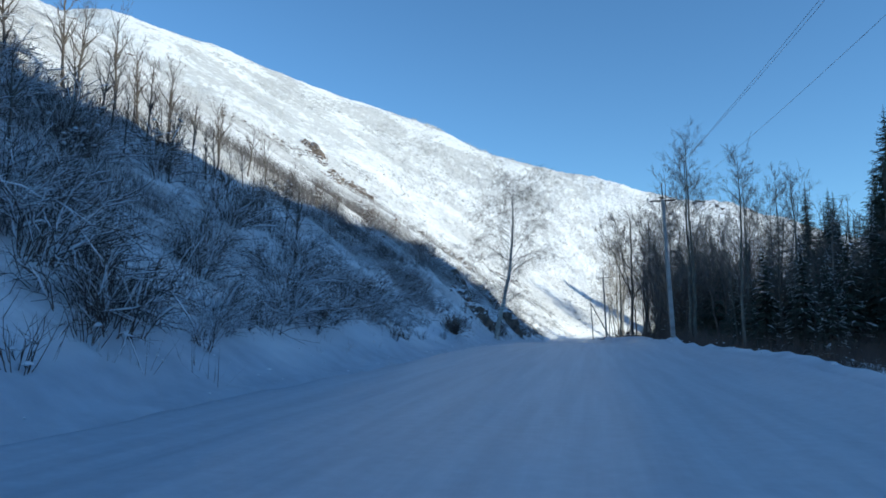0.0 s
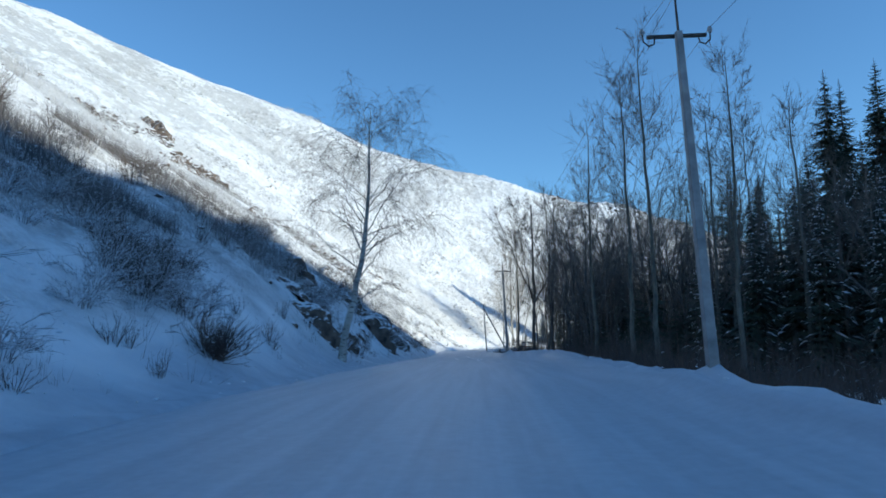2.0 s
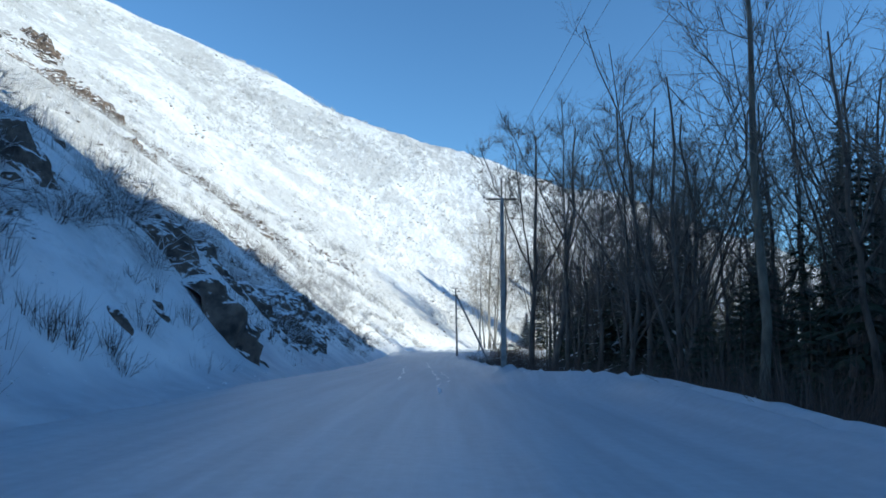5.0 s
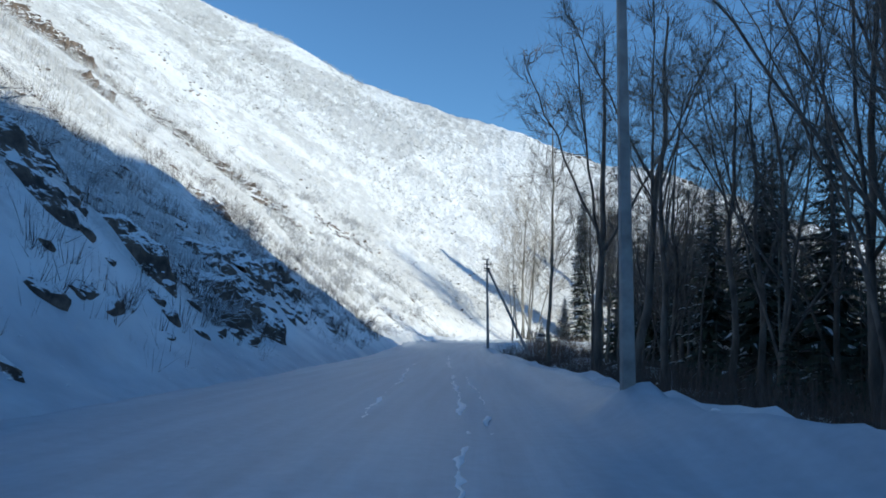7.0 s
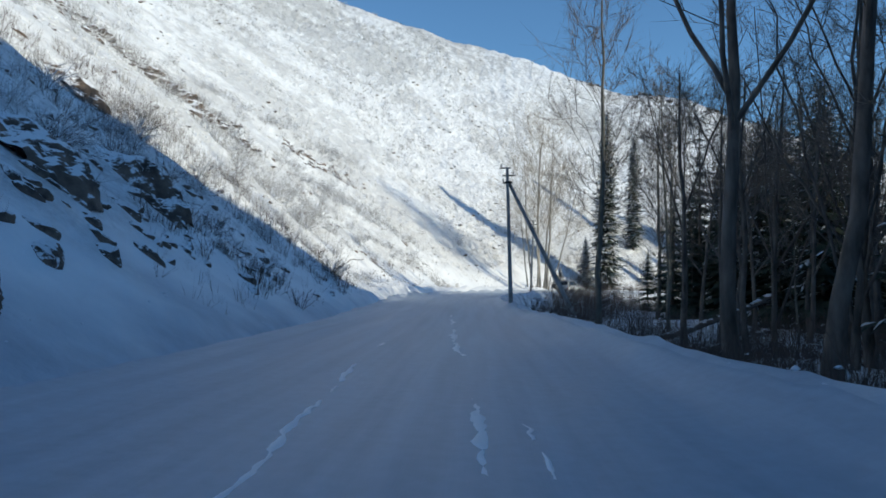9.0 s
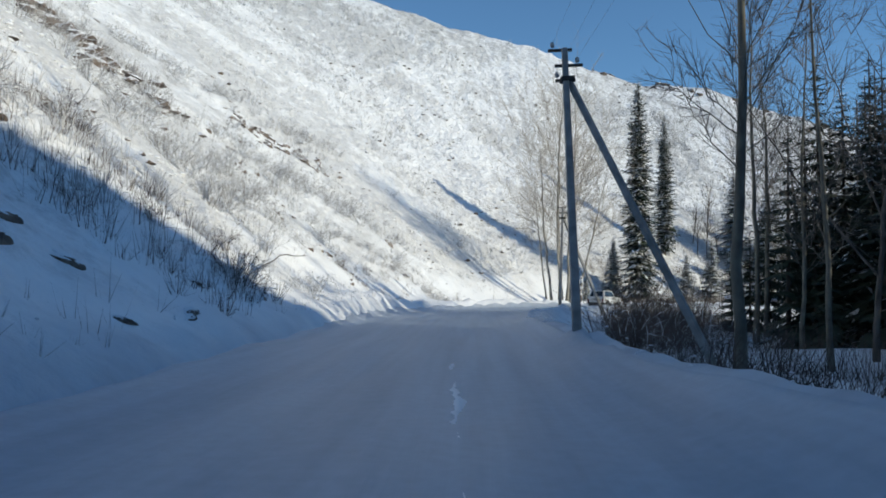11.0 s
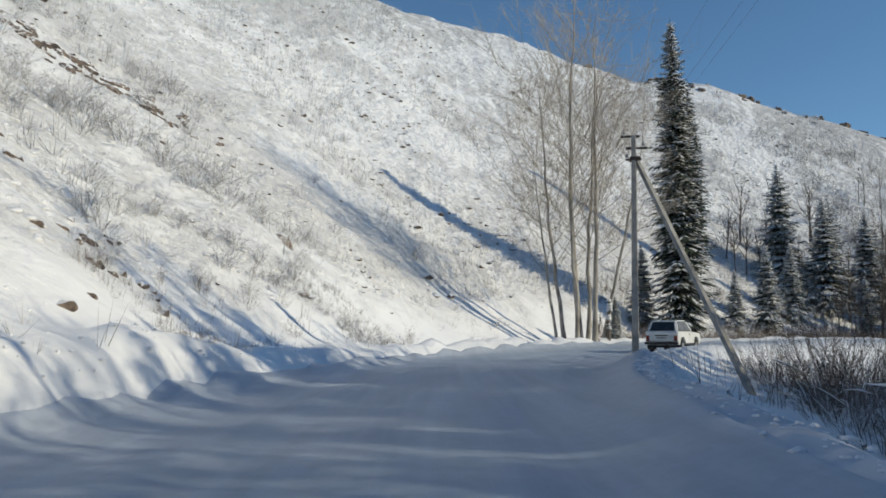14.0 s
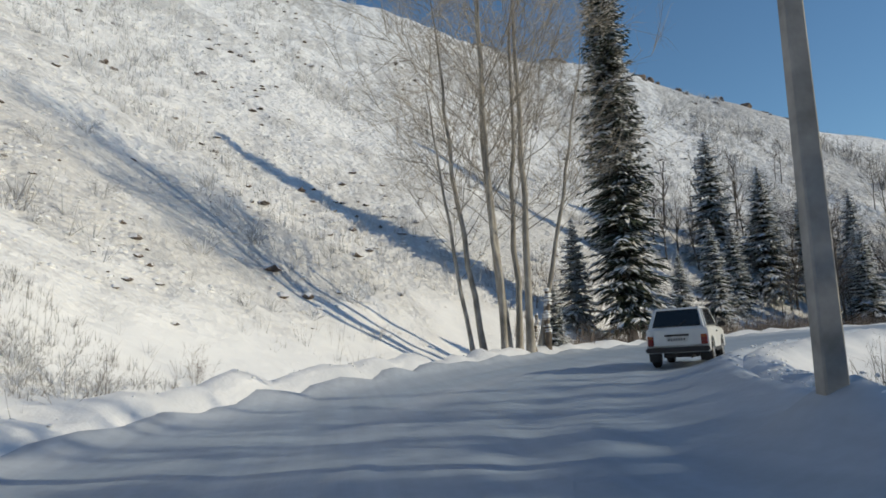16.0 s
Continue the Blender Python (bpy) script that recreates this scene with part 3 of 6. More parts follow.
def fir_tree(name, label, h, seed, girth, snowy, group="", dens=1.0, shape=0.75):
    """A narrow fir: trunk, needled branches in whorls, and snow lying on them."""
    rng = np.random.default_rng(seed)
    root = thing(name, label, "tree", group)
    u = np.linspace(0, 1, 8)
    tr = np.stack([0.0 * u, 0.0 * u, h * u - 0.4 * (u == 0)], 1)
    piece("trunk", mesh("trunk", *tubes(tr[None], (0.012 * h * (1 - u) + 0.015)[None], 7), MAT_DARKBARK, True), root)
    zs, az = [], []
    z, turn = 0.05 * h, 0.0
    while z < 0.985 * h:
        n = int(rng.integers(7, 10) * dens) if z < 0.8 * h else 6
        for i in range(n):
            zs.append(z + rng.normal(0, 0.1))
            az.append(turn + i * 2 * math.pi / n + rng.normal(0, 0.18))
        turn += 1.1
        z += (0.30 + 0.028 * (h - z)) * rng.uniform(0.8, 1.15) / dens
    zs, az = np.array(zs), np.array(az)
    B = len(zs)
    f = np.clip(1 - zs / h, 0.015, 1)
    ln = girth * h * f ** shape * rng.uniform(0.62, 1.18, B) * np.interp(zs / h, [0, 0.12, 0.25], [0.75, 1, 1])
    sag = 0.28 + 0.35 * f + rng.normal(0, 0.07, B)
    K = 7
    v = np.linspace(0, 1, K)
    out = np.stack([np.cos(az), np.sin(az), 0 * az], 1)
    side = np.stack([-np.sin(az), np.cos(az), 0 * az], 1)
    sp = out[:, None] * (ln[:, None] * v)[..., None]
    sp[..., 2] += zs[:, None] + ln[:, None] * (0.25 * v - sag[:, None] * 1.5 * v ** 1.5 + 0.35 * v ** 3)
    sp += rng.normal(0, 0.02, sp.shape) * ln[:, None, None]
    vs, fs, sv, sf = [], [], [], []
    base = 0
    for j in range(K - 1):
        for sg in (-1, 1):
            fl = ln * (0.42 * (1 - v[j]) + 0.10) * rng.uniform(0.6, 1.25, B)
            tip = sp[:, j + 1] + (side * sg * 0.85 + out * 0.75) * fl[:, None]
            tip[:, 2] -= fl * rng.uniform(0.25, 0.7, B)
            mid = (sp[:, j] * 0.35 + sp[:, j + 1] * 0.25 + tip * 0.4) + side * sg * (fl * 0.20)[:, None]
            mid[:, 2] += 0.05 * fl
            q = np.stack([sp[:, j], mid, tip, sp[:, j + 1]], 1)
            vs.append(q.reshape(-1, 3))
            i0 = np.arange(B) * 4 + base
            fs.append(np.stack([i0, i0 + 1, i0 + 3], 1))
            fs.append(np.stack([i0 + 1, i0 + 2, i0 + 3], 1))
            base += 4 * B
            if snowy > 0:
                pick = rng.random(B) < snowy * (1.1 if j < 5 else 0.8)
                w = q[pick]
                if len(w):
                    cen = w.mean(1, keepdims=True)
                    top = cen + (w - cen) * rng.uniform(0.55, 0.95, (len(w), 1, 1))
                    top[..., 2] += 0.05
                    peak = cen[:, 0] + np.array([0, 0, 0.13])
                    sv.append(np.concatenate([top, peak[:, None]], 1).reshape(-1, 3))
                    sf.append(len(w))
    needles = mesh("needles", np.concatenate(vs), np.concatenate(fs), MAT_NEEDLE)
    piece("needles", needles, root)
    if sv:
        n = sum(sf)
        i0 = np.arange(n) * 5
        f4 = np.concatenate([np.stack([i0 + a, i0 + b, i0 + 4], 1) for a, b in ((0, 1), (1, 2), (2, 3), (3, 0))])
        piece("snow_load", mesh("snow_load", np.concatenate(sv), f4, MAT_SNOW, True), root, "snow lying on the branches")["kind"] = "stuff"
    return root


def shrub(name, label, size, seed, stems, mat, spread_=0.9, per=5, thick=1.0, snowy=0.0, group=""):
    """A leafless bush: stems fanning out from the ground, with twigs and some snow caught in it."""
    rng = np.random.default_rng(seed)
    root = thing(name, label, "shrub", group)
    az = rng.uniform(0, 2 * math.pi, stems)
    el = math.pi / 2 - np.abs(rng.normal(0, 0.42, stems)) * spread_ - 0.12
    way = np.stack([np.cos(az) * np.cos(el), np.sin(az) * np.cos(el), np.sin(el)], 1)
    st = np.stack([np.cos(az), np.sin(az), 0 * az], 1) * rng.uniform(0, 0.16 * size, stems)[:, None]
    st[:, 2] = -0.15
    ln = size * rng.uniform(0.55, 1.15, stems)
    p = shoots(st, way, ln, 5, np.array([[0, 0, -0.12]]), 0.035, rng)
    r = np.full(stems, 0.011 * thick)[:, None] * np.linspace(1, 0.35, 5)[None]
    w = np.repeat(np.arange(stems), per)
    s2, t2 = at_line(p, w, rng.uniform(0.25, 0.95, stems * per))
    w2 = unit(t2 + rng.normal(0, 0.45, t2.shape))
    tw = shoots(s2, w2, size * rng.uniform(0.15, 0.42, stems * per), 2, np.array([[0, 0, 0.05]]), 0.04, rng)
    tws = spikes(tw, 0.006 * thick)
    piece("branchwork", mesh("branchwork", *joined([tubes(p, r, 3), tws]), mat), root)
    if snowy:
        n = int(snowy)
        c, _ = at_line(p, rng.integers(0, stems, n), rng.uniform(0.15, 0.8, n))
        vs, f4 = blobs(c + np.array([0, 0, 0.02]), rng.uniform(0.025, 0.075, n) * size ** 0.5, rng, 0.5)
        piece("snow_load", mesh("snow_load", vs, f4, MAT_SNOW, True), root, "snow caught in the twigs")["kind"] = "stuff"
    return root


def laden_bush(name, label, size, seed, stems, mat, arch=0.55, per=7, thick=1.0, snowy=0.5, group=""):
    """A leafless thicket bush: stems arching outwards, forked twigs, and snow lying along the branches."""
    rng = np.random.default_rng(seed)
    root = thing(name, label, "shrub", group)
    az = rng.uniform(0, 2 * math.pi, stems)
    el = math.pi / 2 - np.abs(rng.normal(0.25, 0.48, stems))
    way = np.stack([np.cos(az) * np.cos(el), np.sin(az) * np.cos(el), np.sin(el)], 1)
    st = np.stack([np.cos(az), np.sin(az), 0 * az], 1) * rng.uniform(0, 0.28 * size, stems)[:, None]
    st[:, 2] = -0.2
    ln = size * rng.uniform(0.5, 1.15, stems)
    bend = np.stack([np.cos(az) * 0.3, np.sin(az) * 0.3, np.full(stems, -0.45)], 1) * (arch * rng.uniform(0.3, 1.4, stems))[:, None]
    p = shoots(st, way, ln, 6, bend, 0.04, rng)
    r = np.full(stems, 0.010 * thick)[:, None] * np.linspace(1, 0.35, 6)[None]
    w = np.repeat(np.arange(stems), per)
    s2, t2 = at_line(p, w, rng.uniform(0.2, 0.97, stems * per))
    tw = shoots(s2, unit(t2 + rng.normal(0, 0.42, t2.shape)), size * rng.uniform(0.14, 0.4, stems * per), 3, np.array([[0, 0, -0.12]]), 0.05, rng)
    w = np.repeat(np.arange(stems * per), 2)
    s3, t3 = at_line(tw, w, rng.uniform(0.2, 0.9, stems * per * 2))
    fine = shoots(s3, unit(t3 + rng.normal(0, 0.5, t3.shape)), size * rng.uniform(0.06, 0.18, stems * per * 2), 2, np.zeros((1, 3)), 0.03, rng)
    piece("branchwork", mesh("branchwork", *joined([tubes(p, r, 3), spikes(tw, 0.006 * thick), spikes(fine, 0.004 * thick)]), mat), root)
    if snowy:
        pick = rng.random(len(tw)) < snowy
        along_twig = tw[pick] + np.array([0, 0, 0.012])
        rs = rng.uniform(0.007, 0.02, len(along_twig))[:, None] * np.array([0.6, 1.0, 0.3])[None]
        pick = rng.random(stems) < snowy
        along_stem = p[pick][:, 1:5] + np.array([0, 0, 0.015])
        rt = rng.uniform(0.014, 0.036, len(along_stem))[:, None] * np.array([0.4, 1.0, 0.9, 0.3])[None]
        piece("snow_load", mesh("snow_load", *joined([tubes(along_twig, rs, 3), tubes(along_stem, rt, 4)]), MAT_SNOW, True), root, "snow lying along the branches")["kind"] = "stuff"
    return root


def blobs(centres, sizes, rng, flat=0.6):
    """Small uneven lumps, one at each centre."""
    n = len(centres)
    o = np.array([(1, 0, 0), (0.3, 0.95, 0), (-0.8, 0.6, 0), (-0.8, -0.6, 0), (0.3, -0.95, 0), (0.5, 0.35, 0.75), (-0.55, 0.3, 0.75), (0.0, -0.65, 0.75), (0, 0, 1.0), (0, 0, -0.6)])
    f = [(0, 1, 5), (1, 2, 6), (1, 6, 5), (2, 3, 6), (3, 4, 7), (3, 7, 6), (4, 0, 7), (0, 5, 7), (5, 6, 8), (6, 7, 8), (7, 5, 8), (1, 0, 9), (2, 1, 9), (3, 2, 9), (4, 3, 9), (0, 4, 9)]
    s = np.stack([sizes * rng.uniform(0.8, 1.4, n), sizes * rng.uniform(0.8, 1.4, n), sizes * flat * rng.uniform(0.7, 1.3, n)], 1)
    a = rng.uniform(0, 2 * math.pi, n)
    p = o[None] * s[:, None] * (1 + rng.normal(0, 0.12, (n, 10, 1)))
    x = p[..., 0] * np.cos(a)[:, None] - p[..., 1] * np.sin(a)[:, None]
    y = p[..., 0] * np.sin(a)[:, None] + p[..., 1] * np.cos(a)[:, None]
    v = np.stack([x, y, p[..., 2]], -1) + centres[:, None]
    ff = (np.array(f)[None] + (np.arange(n) * 10)[:, None, None]).reshape(-1, 3)
    return v.reshape(-1, 3), ff


def place(ob, x, y, turn=0.0, size=1.0, tall=1.0, sink=0.0, tip=(0, 0)):
    ob.matrix_basis = pose(x, y, gz(x, y) - sink, tip[0], tip[1], turn) @ Matrix.Diagonal((size, size, size * tall, 1))
    return ob


def plant(ob, spots, rng, lo=0.85, hi=1.15, sink=0.05):
    """The thing at the first spot and copies of it at the others: (x, y) or (x, y, size)."""
    for i, sp in enumerate(spots):
        size = sp[2] if len(sp) > 2 else rng.uniform(lo, hi)
        m = pose(sp[0], sp[1], gz(sp[0], sp[1]) - sink, 0, 0, rng.uniform(0, 360)) @ Matrix.Diagonal((size, size, size, 1))
        if i == 0:
            ob.matrix_basis = m
        else:
            c = copy_thing(ob, Matrix.Identity(4))
            c.matrix_basis = m


rnd = np.random.default_rng(11)

# the birch beside the road
place(bare_tree("birch_tree", "bare birch with drooping twigs leaning from the snowy bank", 13.5, 5, 0.19, 38, 0.22, 0.36, 0.56, 0.46, MAT_BIRCH, MAT_TWIG,
                lean=(0.13, 0.0), per=(9, 11), thick=0.72, bow=-0.24, top=0.62), -7.75, 60.6, 0, 1, 1, 0.1)

# poplars at the bend
stems = [(7.0, 190.3, 24, 0.02, 0.24), (6.1, 190.6, 18, -0.06, 0.17), (6.7, 189.7, 20, -0.02, 0.15), (7.6, 190.8, 20, 0.09, 0.17), (8.7, 191.4, 15, 0.22, 0.14), (7.9, 189.9, 22.5, 0.05, 0.2), (5.5, 190.1, 13, -0.10, 0.12)]
for i, (x, y, h, ln, r) in enumerate(stems):
    x += 0.5
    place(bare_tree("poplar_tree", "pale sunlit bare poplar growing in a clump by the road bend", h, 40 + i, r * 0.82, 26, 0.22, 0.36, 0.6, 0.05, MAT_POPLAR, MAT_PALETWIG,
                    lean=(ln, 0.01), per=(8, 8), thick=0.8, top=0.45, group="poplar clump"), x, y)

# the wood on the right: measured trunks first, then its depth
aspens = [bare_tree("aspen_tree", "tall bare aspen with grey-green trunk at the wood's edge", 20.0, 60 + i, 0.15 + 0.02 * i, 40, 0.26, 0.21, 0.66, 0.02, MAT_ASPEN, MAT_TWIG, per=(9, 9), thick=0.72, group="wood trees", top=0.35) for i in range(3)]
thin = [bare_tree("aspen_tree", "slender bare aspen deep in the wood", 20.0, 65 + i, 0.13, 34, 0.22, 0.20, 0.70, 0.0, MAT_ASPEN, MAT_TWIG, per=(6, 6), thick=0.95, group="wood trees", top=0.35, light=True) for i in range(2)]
dim = [forked_tree("leafless_tree", "dark leafless tree deep in the wood", 17.0, 75 + i, 0.15, 3 + i, (0.10, 0.5), 0.0, MAT_DARKBARK, MAT_TWIG, 6, (5, 4), 1.0, "wood trees") for i in range(2)]
alders = [forked_tree("alder_tree", "dark bare alder with a divided trunk and twiggy crown", 16.5, 175 + i, 0.15, 4 + i % 2, (0.08, 0.42), -0.14, MAT_DARKBARK, MAT_TWIG, 9, (6, 6), 0.75, "wood trees") for i in range(3)]
darks = [forked_tree("leafless_tree", "dark leafless tree with a forked trunk standing in the wood", 18.0, 270 + i, 0.20, 3, (0.33, 0.6), -0.22, MAT_DARKBARK, MAT_TWIG, 13, (7, 7), 0.75, "wood trees", 0.4) for i in range(3)]
firs = [fir_tree("fir_tree", "dark green fir in the shaded wood", 25.0, 80 + i, 0.155 + 0.015 * i, 0.0, group="wood trees", dens=1.25, shape=0.8) for i in range(3)]
midfirs = [fir_tree("fir_tree", "middling dark fir among the bare trees", 13.0, 96 + i, 0.17, 0.0, group="wood trees", dens=0.72) for i in range(2)]
saplings = [fir_tree("young_fir", "young dark fir in the undergrowth", 7.0, 86 + i, 0.24, 0.0, group="wood trees", dens=0.8) for i in range(2)]
shadefirs = [fir_tree("fir_tree", "dark fir with traces of snow at the wood's edge", 13.0, 196 + i, 0.20, 0.10, group="wood trees", dens=1.0, shape=0.8) for i in range(2)]
snowfirs = [fir_tree("fir_tree", "sunlit fir with snow on its branches", 24.0, 90, 0.098, 0.5, group="bend firs", dens=1.6, shape=0.52),
            fir_tree("fir_tree", "sunlit snowy fir with a broad skirt", 12.0, 91, 0.25, 0.95, group="bend firs", dens=1.1, shape=0.75)]

plant(aspens[0], [(8.0, 76.3, 0.92), (8.0, 58.5, 0.86), (5.6, 134.5, 1.1)], rnd)
plant(alders[0], [(8.0, 90.5, 0.95), (11.5, 92, 1.0), (14.5, 84, 0.95), (10.2, 101, 0.9), (17.5, 97, 1.05)], rnd)
plant(alders[1], [(9.6, 88, 1.0), (13, 97, 0.95), (18, 88, 1.0), (10.4, 117, 0.85)], rnd)
plant(alders[2], [(10.4, 95, 1.05), (15, 91, 1.0), (13.5, 104, 0.9), (19.5, 79, 0.95), (11, 124, 0.8)], rnd)
plant(aspens[1], [(9.0, 68.4, 0.95), (11, 55.3, 0.76), (13.5, 66, 0.8), (18, 76, 0.8), (14.2, 155.5, 0.95)], rnd)
plant(aspens[2], [(16, 60, 0.75), (15.6, 157.5, 0.85), (14, 101, 0.8)], rnd)
plant(shadefirs[0], [(20.5, 140, 1.3), (20.5, 150.5, 1.2), (30, 147.5, 1.5), (22, 153, 1.35), (25, 153.5, 1.5), (23.5, 155.5, 1.35), (27, 155, 1.55), (21, 156.3, 1.2), (19, 155, 1.15), (13.5, 60, 0.75), (15.5, 57, 0.7), (12.5, 66, 0.6), (17, 63, 0.85), (19, 58, 0.8), (14.5, 70, 0.6), (21, 66, 0.95), (14, 112, 1.05), (16.5, 110, 1.2), (23, 74, 1.1)], rnd)
plant(shadefirs[1], [(20, 144.5, 1.1), (19.2, 147.3, 1.15), (17.6, 149.6, 0.95), (23.5, 149, 1.2), (25.5, 146.5, 1.25), (21.5, 141.5, 1.1), (16, 53, 0.6), (23, 60, 0.9), (18.5, 71, 0.8), (25, 70, 1.0), (20.5, 52, 0.7), (27, 63, 1.0), (24, 54, 0.8), (15.5, 114.5, 1.15), (13.2, 117, 0.95), (17, 119, 1.1), (28, 78, 1.2)], rnd)
plant(darks[0], [(6.9, 117.3, 1.3), (11.5, 106, 0.85), (13, 122, 0.8), (10, 128, 0.7)], rnd)
darks[0].matrix_basis = darks[0].matrix_basis @ pose(0, 0, 0, 0, 0, 160)
plant(darks[1], [(7.85, 113.3, 1.25), (12.4, 96, 0.8), (15, 112, 0.85), (7.9, 126, 0.75)], rnd)
plant(darks[2], [(8.2, 108, 0.9), (9.2, 103, 0.8), (11.5, 118, 0.85), (8.9, 121.5, 0.65)], rnd)
plant(firs[0], [(33, 117.5, 1.04), (43.5, 108.5, 1.34), (38, 121, 1.0), (50, 117, 1.2), (29, 124, 0.8)], rnd, sink=0.1)
plant(firs[1], [(40, 105, 1.36), (34.5, 112, 0.95), (46, 126, 1.1), (37, 98, 1.0)], rnd, sink=0.1)
plant(firs[2], [(47, 107, 1.42), (41.5, 114, 1.1), (31.5, 107, 0.7), (52, 104, 1.35), (44, 98, 1.1)], rnd, sink=0.1)
plant(thin[0], [(19, 92, 0.9)], rnd)
plant(thin[1], [(17, 70, 0.85)], rnd)
plant(dim[0], [(16, 90, 0.9)], rnd)
plant(dim[1], [(20, 64, 0.8)], rnd)
deep = []
for i in range(260):
    x, y = rnd.uniform(9.5, 40), rnd.uniform(50, 130)
    if x < 11.5 + max(0, 62 - y) * 0.5 or x > 34 and y > 92:
        continue
    if all((x - a) ** 2 + (y - b) ** 2 > 9 for a, b in deep):
        deep.append((x, y))
for i, (x, y) in enumerate(deep):
    k = i % 10
    fade = np.interp(y, [50, 75, 105, 132], [0.75, 0.95, 0.95, 0.7]) * rnd.uniform(0.68, 1.0)
    if k in (0, 3, 6):
        ob, s = dim[i % 2], fade * 0.9
    elif k in (1, 5):
        ob, s = thin[i % 2], fade * 0.78
    elif k in (2, 8) and x > (15 if y < 100 else 22):
        ob, s = midfirs[i % 2], fade * (0.85 if x < 26 else 1.25)
    elif y > 98:
        ob, s = [(dim[i % 2], 0.55), (thin[i % 2], 0.5), (dim[(i + 1) % 2], 0.4)][i % 3]
        s *= rnd.uniform(0.8, 1.2)
    else:
        ob, s = saplings[i % 2], rnd.uniform(0.6, 1.25)
    c = copy_thing(ob, Matrix.Identity(4))
    c.matrix_basis = pose(x, y, gz(x, y) - 0.05, rnd.normal(0, 3.0), rnd.normal(0, 3.0), rnd.uniform(0, 360)) @ Matrix.Diagonal((s, s, s, 1))
for i in range(22):
    x, y = rnd.uniform(19, 36), rnd.uniform(60, 97)
    s = rnd.uniform(0.95, 1.35)
    if x - 0.36 * (y - 57) > 2:
        c = copy_thing(midfirs[i % 2], Matrix.Identity(4))
        c.matrix_basis = pose(x, y, gz(x, y) - 0.1, rnd.normal(0, 1), rnd.normal(0, 1), rnd.uniform(0, 360)) @ Matrix.Diagonal((s, s, s, 1))
dark_rows = []
for i in range(500):
    x, y = rnd.uniform(13, 40), rnd.uniform(62, 140)
    if x < 13 + max(0, 78 - y) * 0.45 + max(0, y - 118) * 0.3 or not all((x - a) ** 2 + (y - b) ** 2 > 10 for a, b, _ in dark_rows):
        continue
    if y > 102 and (x < 21 + 0.2 * (y - 102) or y < 122 and x < 34):
        continue
    dark_rows.append((x, y, rnd.uniform(0.55, 0.95) * (1.0 if x < 28 else 1.25)))
plant(midfirs[0], dark_rows[0::2], rnd)
plant(midfirs[1], dark_rows[1::2], rnd)
more = []
for i in range(420):
    x, y = rnd.uniform(11, 42), rnd.uniform(128, 168)
    if x < max(11, 0.577 * (y - 128.2) - 0.3) + max(0, y - 158) * 0.8 or not all((x - a) ** 2 + (y - b) ** 2 > 9 for a, b in more):
        continue
    more.append((x, y))
for i, (x, y) in enumerate(more):
    ob, s = [(dim[i % 2], 1.0), (midfirs[0], 1.25), (midfirs[1], 1.05), (thin[i % 2], 0.9), (midfirs[i % 2], 1.35)][i % 5 if y < 150 else (0, 1, 2)[i % 3]]
    if x < 24 and y < 150 and i % 5 in (1, 2, 4):
        ob, s = dim[i % 2], 0.95
    s *= rnd.uniform(0.75, 1.05)
    c = copy_thing(ob, Matrix.Identity(4))
    c.matrix_basis = pose(x, y, gz(x, y) - 0.1, rnd.normal(0, 2.6), rnd.normal(0, 2.6), rnd.uniform(0, 360)) @ Matrix.Diagonal((s, s, s, 1))
plant(midfirs[0], [(18, 157.5, 1.1), (22, 156.3, 1.15), (28, 156, 1.3), (23, 161, 1.2), (31, 159, 1.35), (19, 151, 1.15), (21, 149.5, 1.2), (24, 148, 1.3), (20.5, 146.5, 1.1), (19, 143, 1.0), (20, 154, 1.25)], rnd)
plant(midfirs[1], [(20.5, 159.5, 1.1), (25, 158, 1.25), (27, 162.5, 1.2), (33, 163, 1.3), (18.2, 150.2, 1.1), (22, 148.5, 1.2), (19.5, 147.5, 1.05), (21.5, 144, 1.15), (27, 151, 1.35), (24.5, 155.5, 1.3)], rnd)
screen = [(rnd.uniform(14, 25), rnd.uniform(146, 160), rnd.uniform(0.8, 1.4)) for _ in range(34)]
grove = [(rnd.uniform(38, 78), rnd.uniform(211, 230), rnd.uniform(0.22, 0.48)) for _ in range(46)]
grove += [(rnd.uniform(56, 86), rnd.uniform(228, 250), rnd.uniform(0.28, 0.48)) for _ in range(34)]
plant(copy_thing(dim[0], Matrix.Identity(4)), grove[0::2], rnd)
plant(copy_thing(dim[1], Matrix.Identity(4)), grove[1::2], rnd)
plant(saplings[0], screen[0::2], rnd)
plant(saplings[1], screen[1::2], rnd)
for i in range(14):
    x, y = rnd.uniform(13, 30), rnd.uniform(72, 116)
    s = rnd.uniform(0.75, 0.98)
    c = copy_thing(dim[i % 2], Matrix.Identity(4))
    c.matrix_basis = pose(x, y, gz(x, y) - 0.1, rnd.normal(0, 3), rnd.normal(0, 3), rnd.uniform(0, 360)) @ Matrix.Diagonal((s, s, s * 0.95, 1))
edge = [(rnd.uniform(8.5, 15), rnd.uniform(52, 104), rnd.uniform(0.35, 0.85)) for _ in range(34)]
plant(saplings[0], edge[:17], rnd)
plant(saplings[1], edge[17:], rnd)
plant(snowfirs[0], [(18.3, 202, 1.16), (26.5, 221, 0.88)], rnd, sink=0.1)
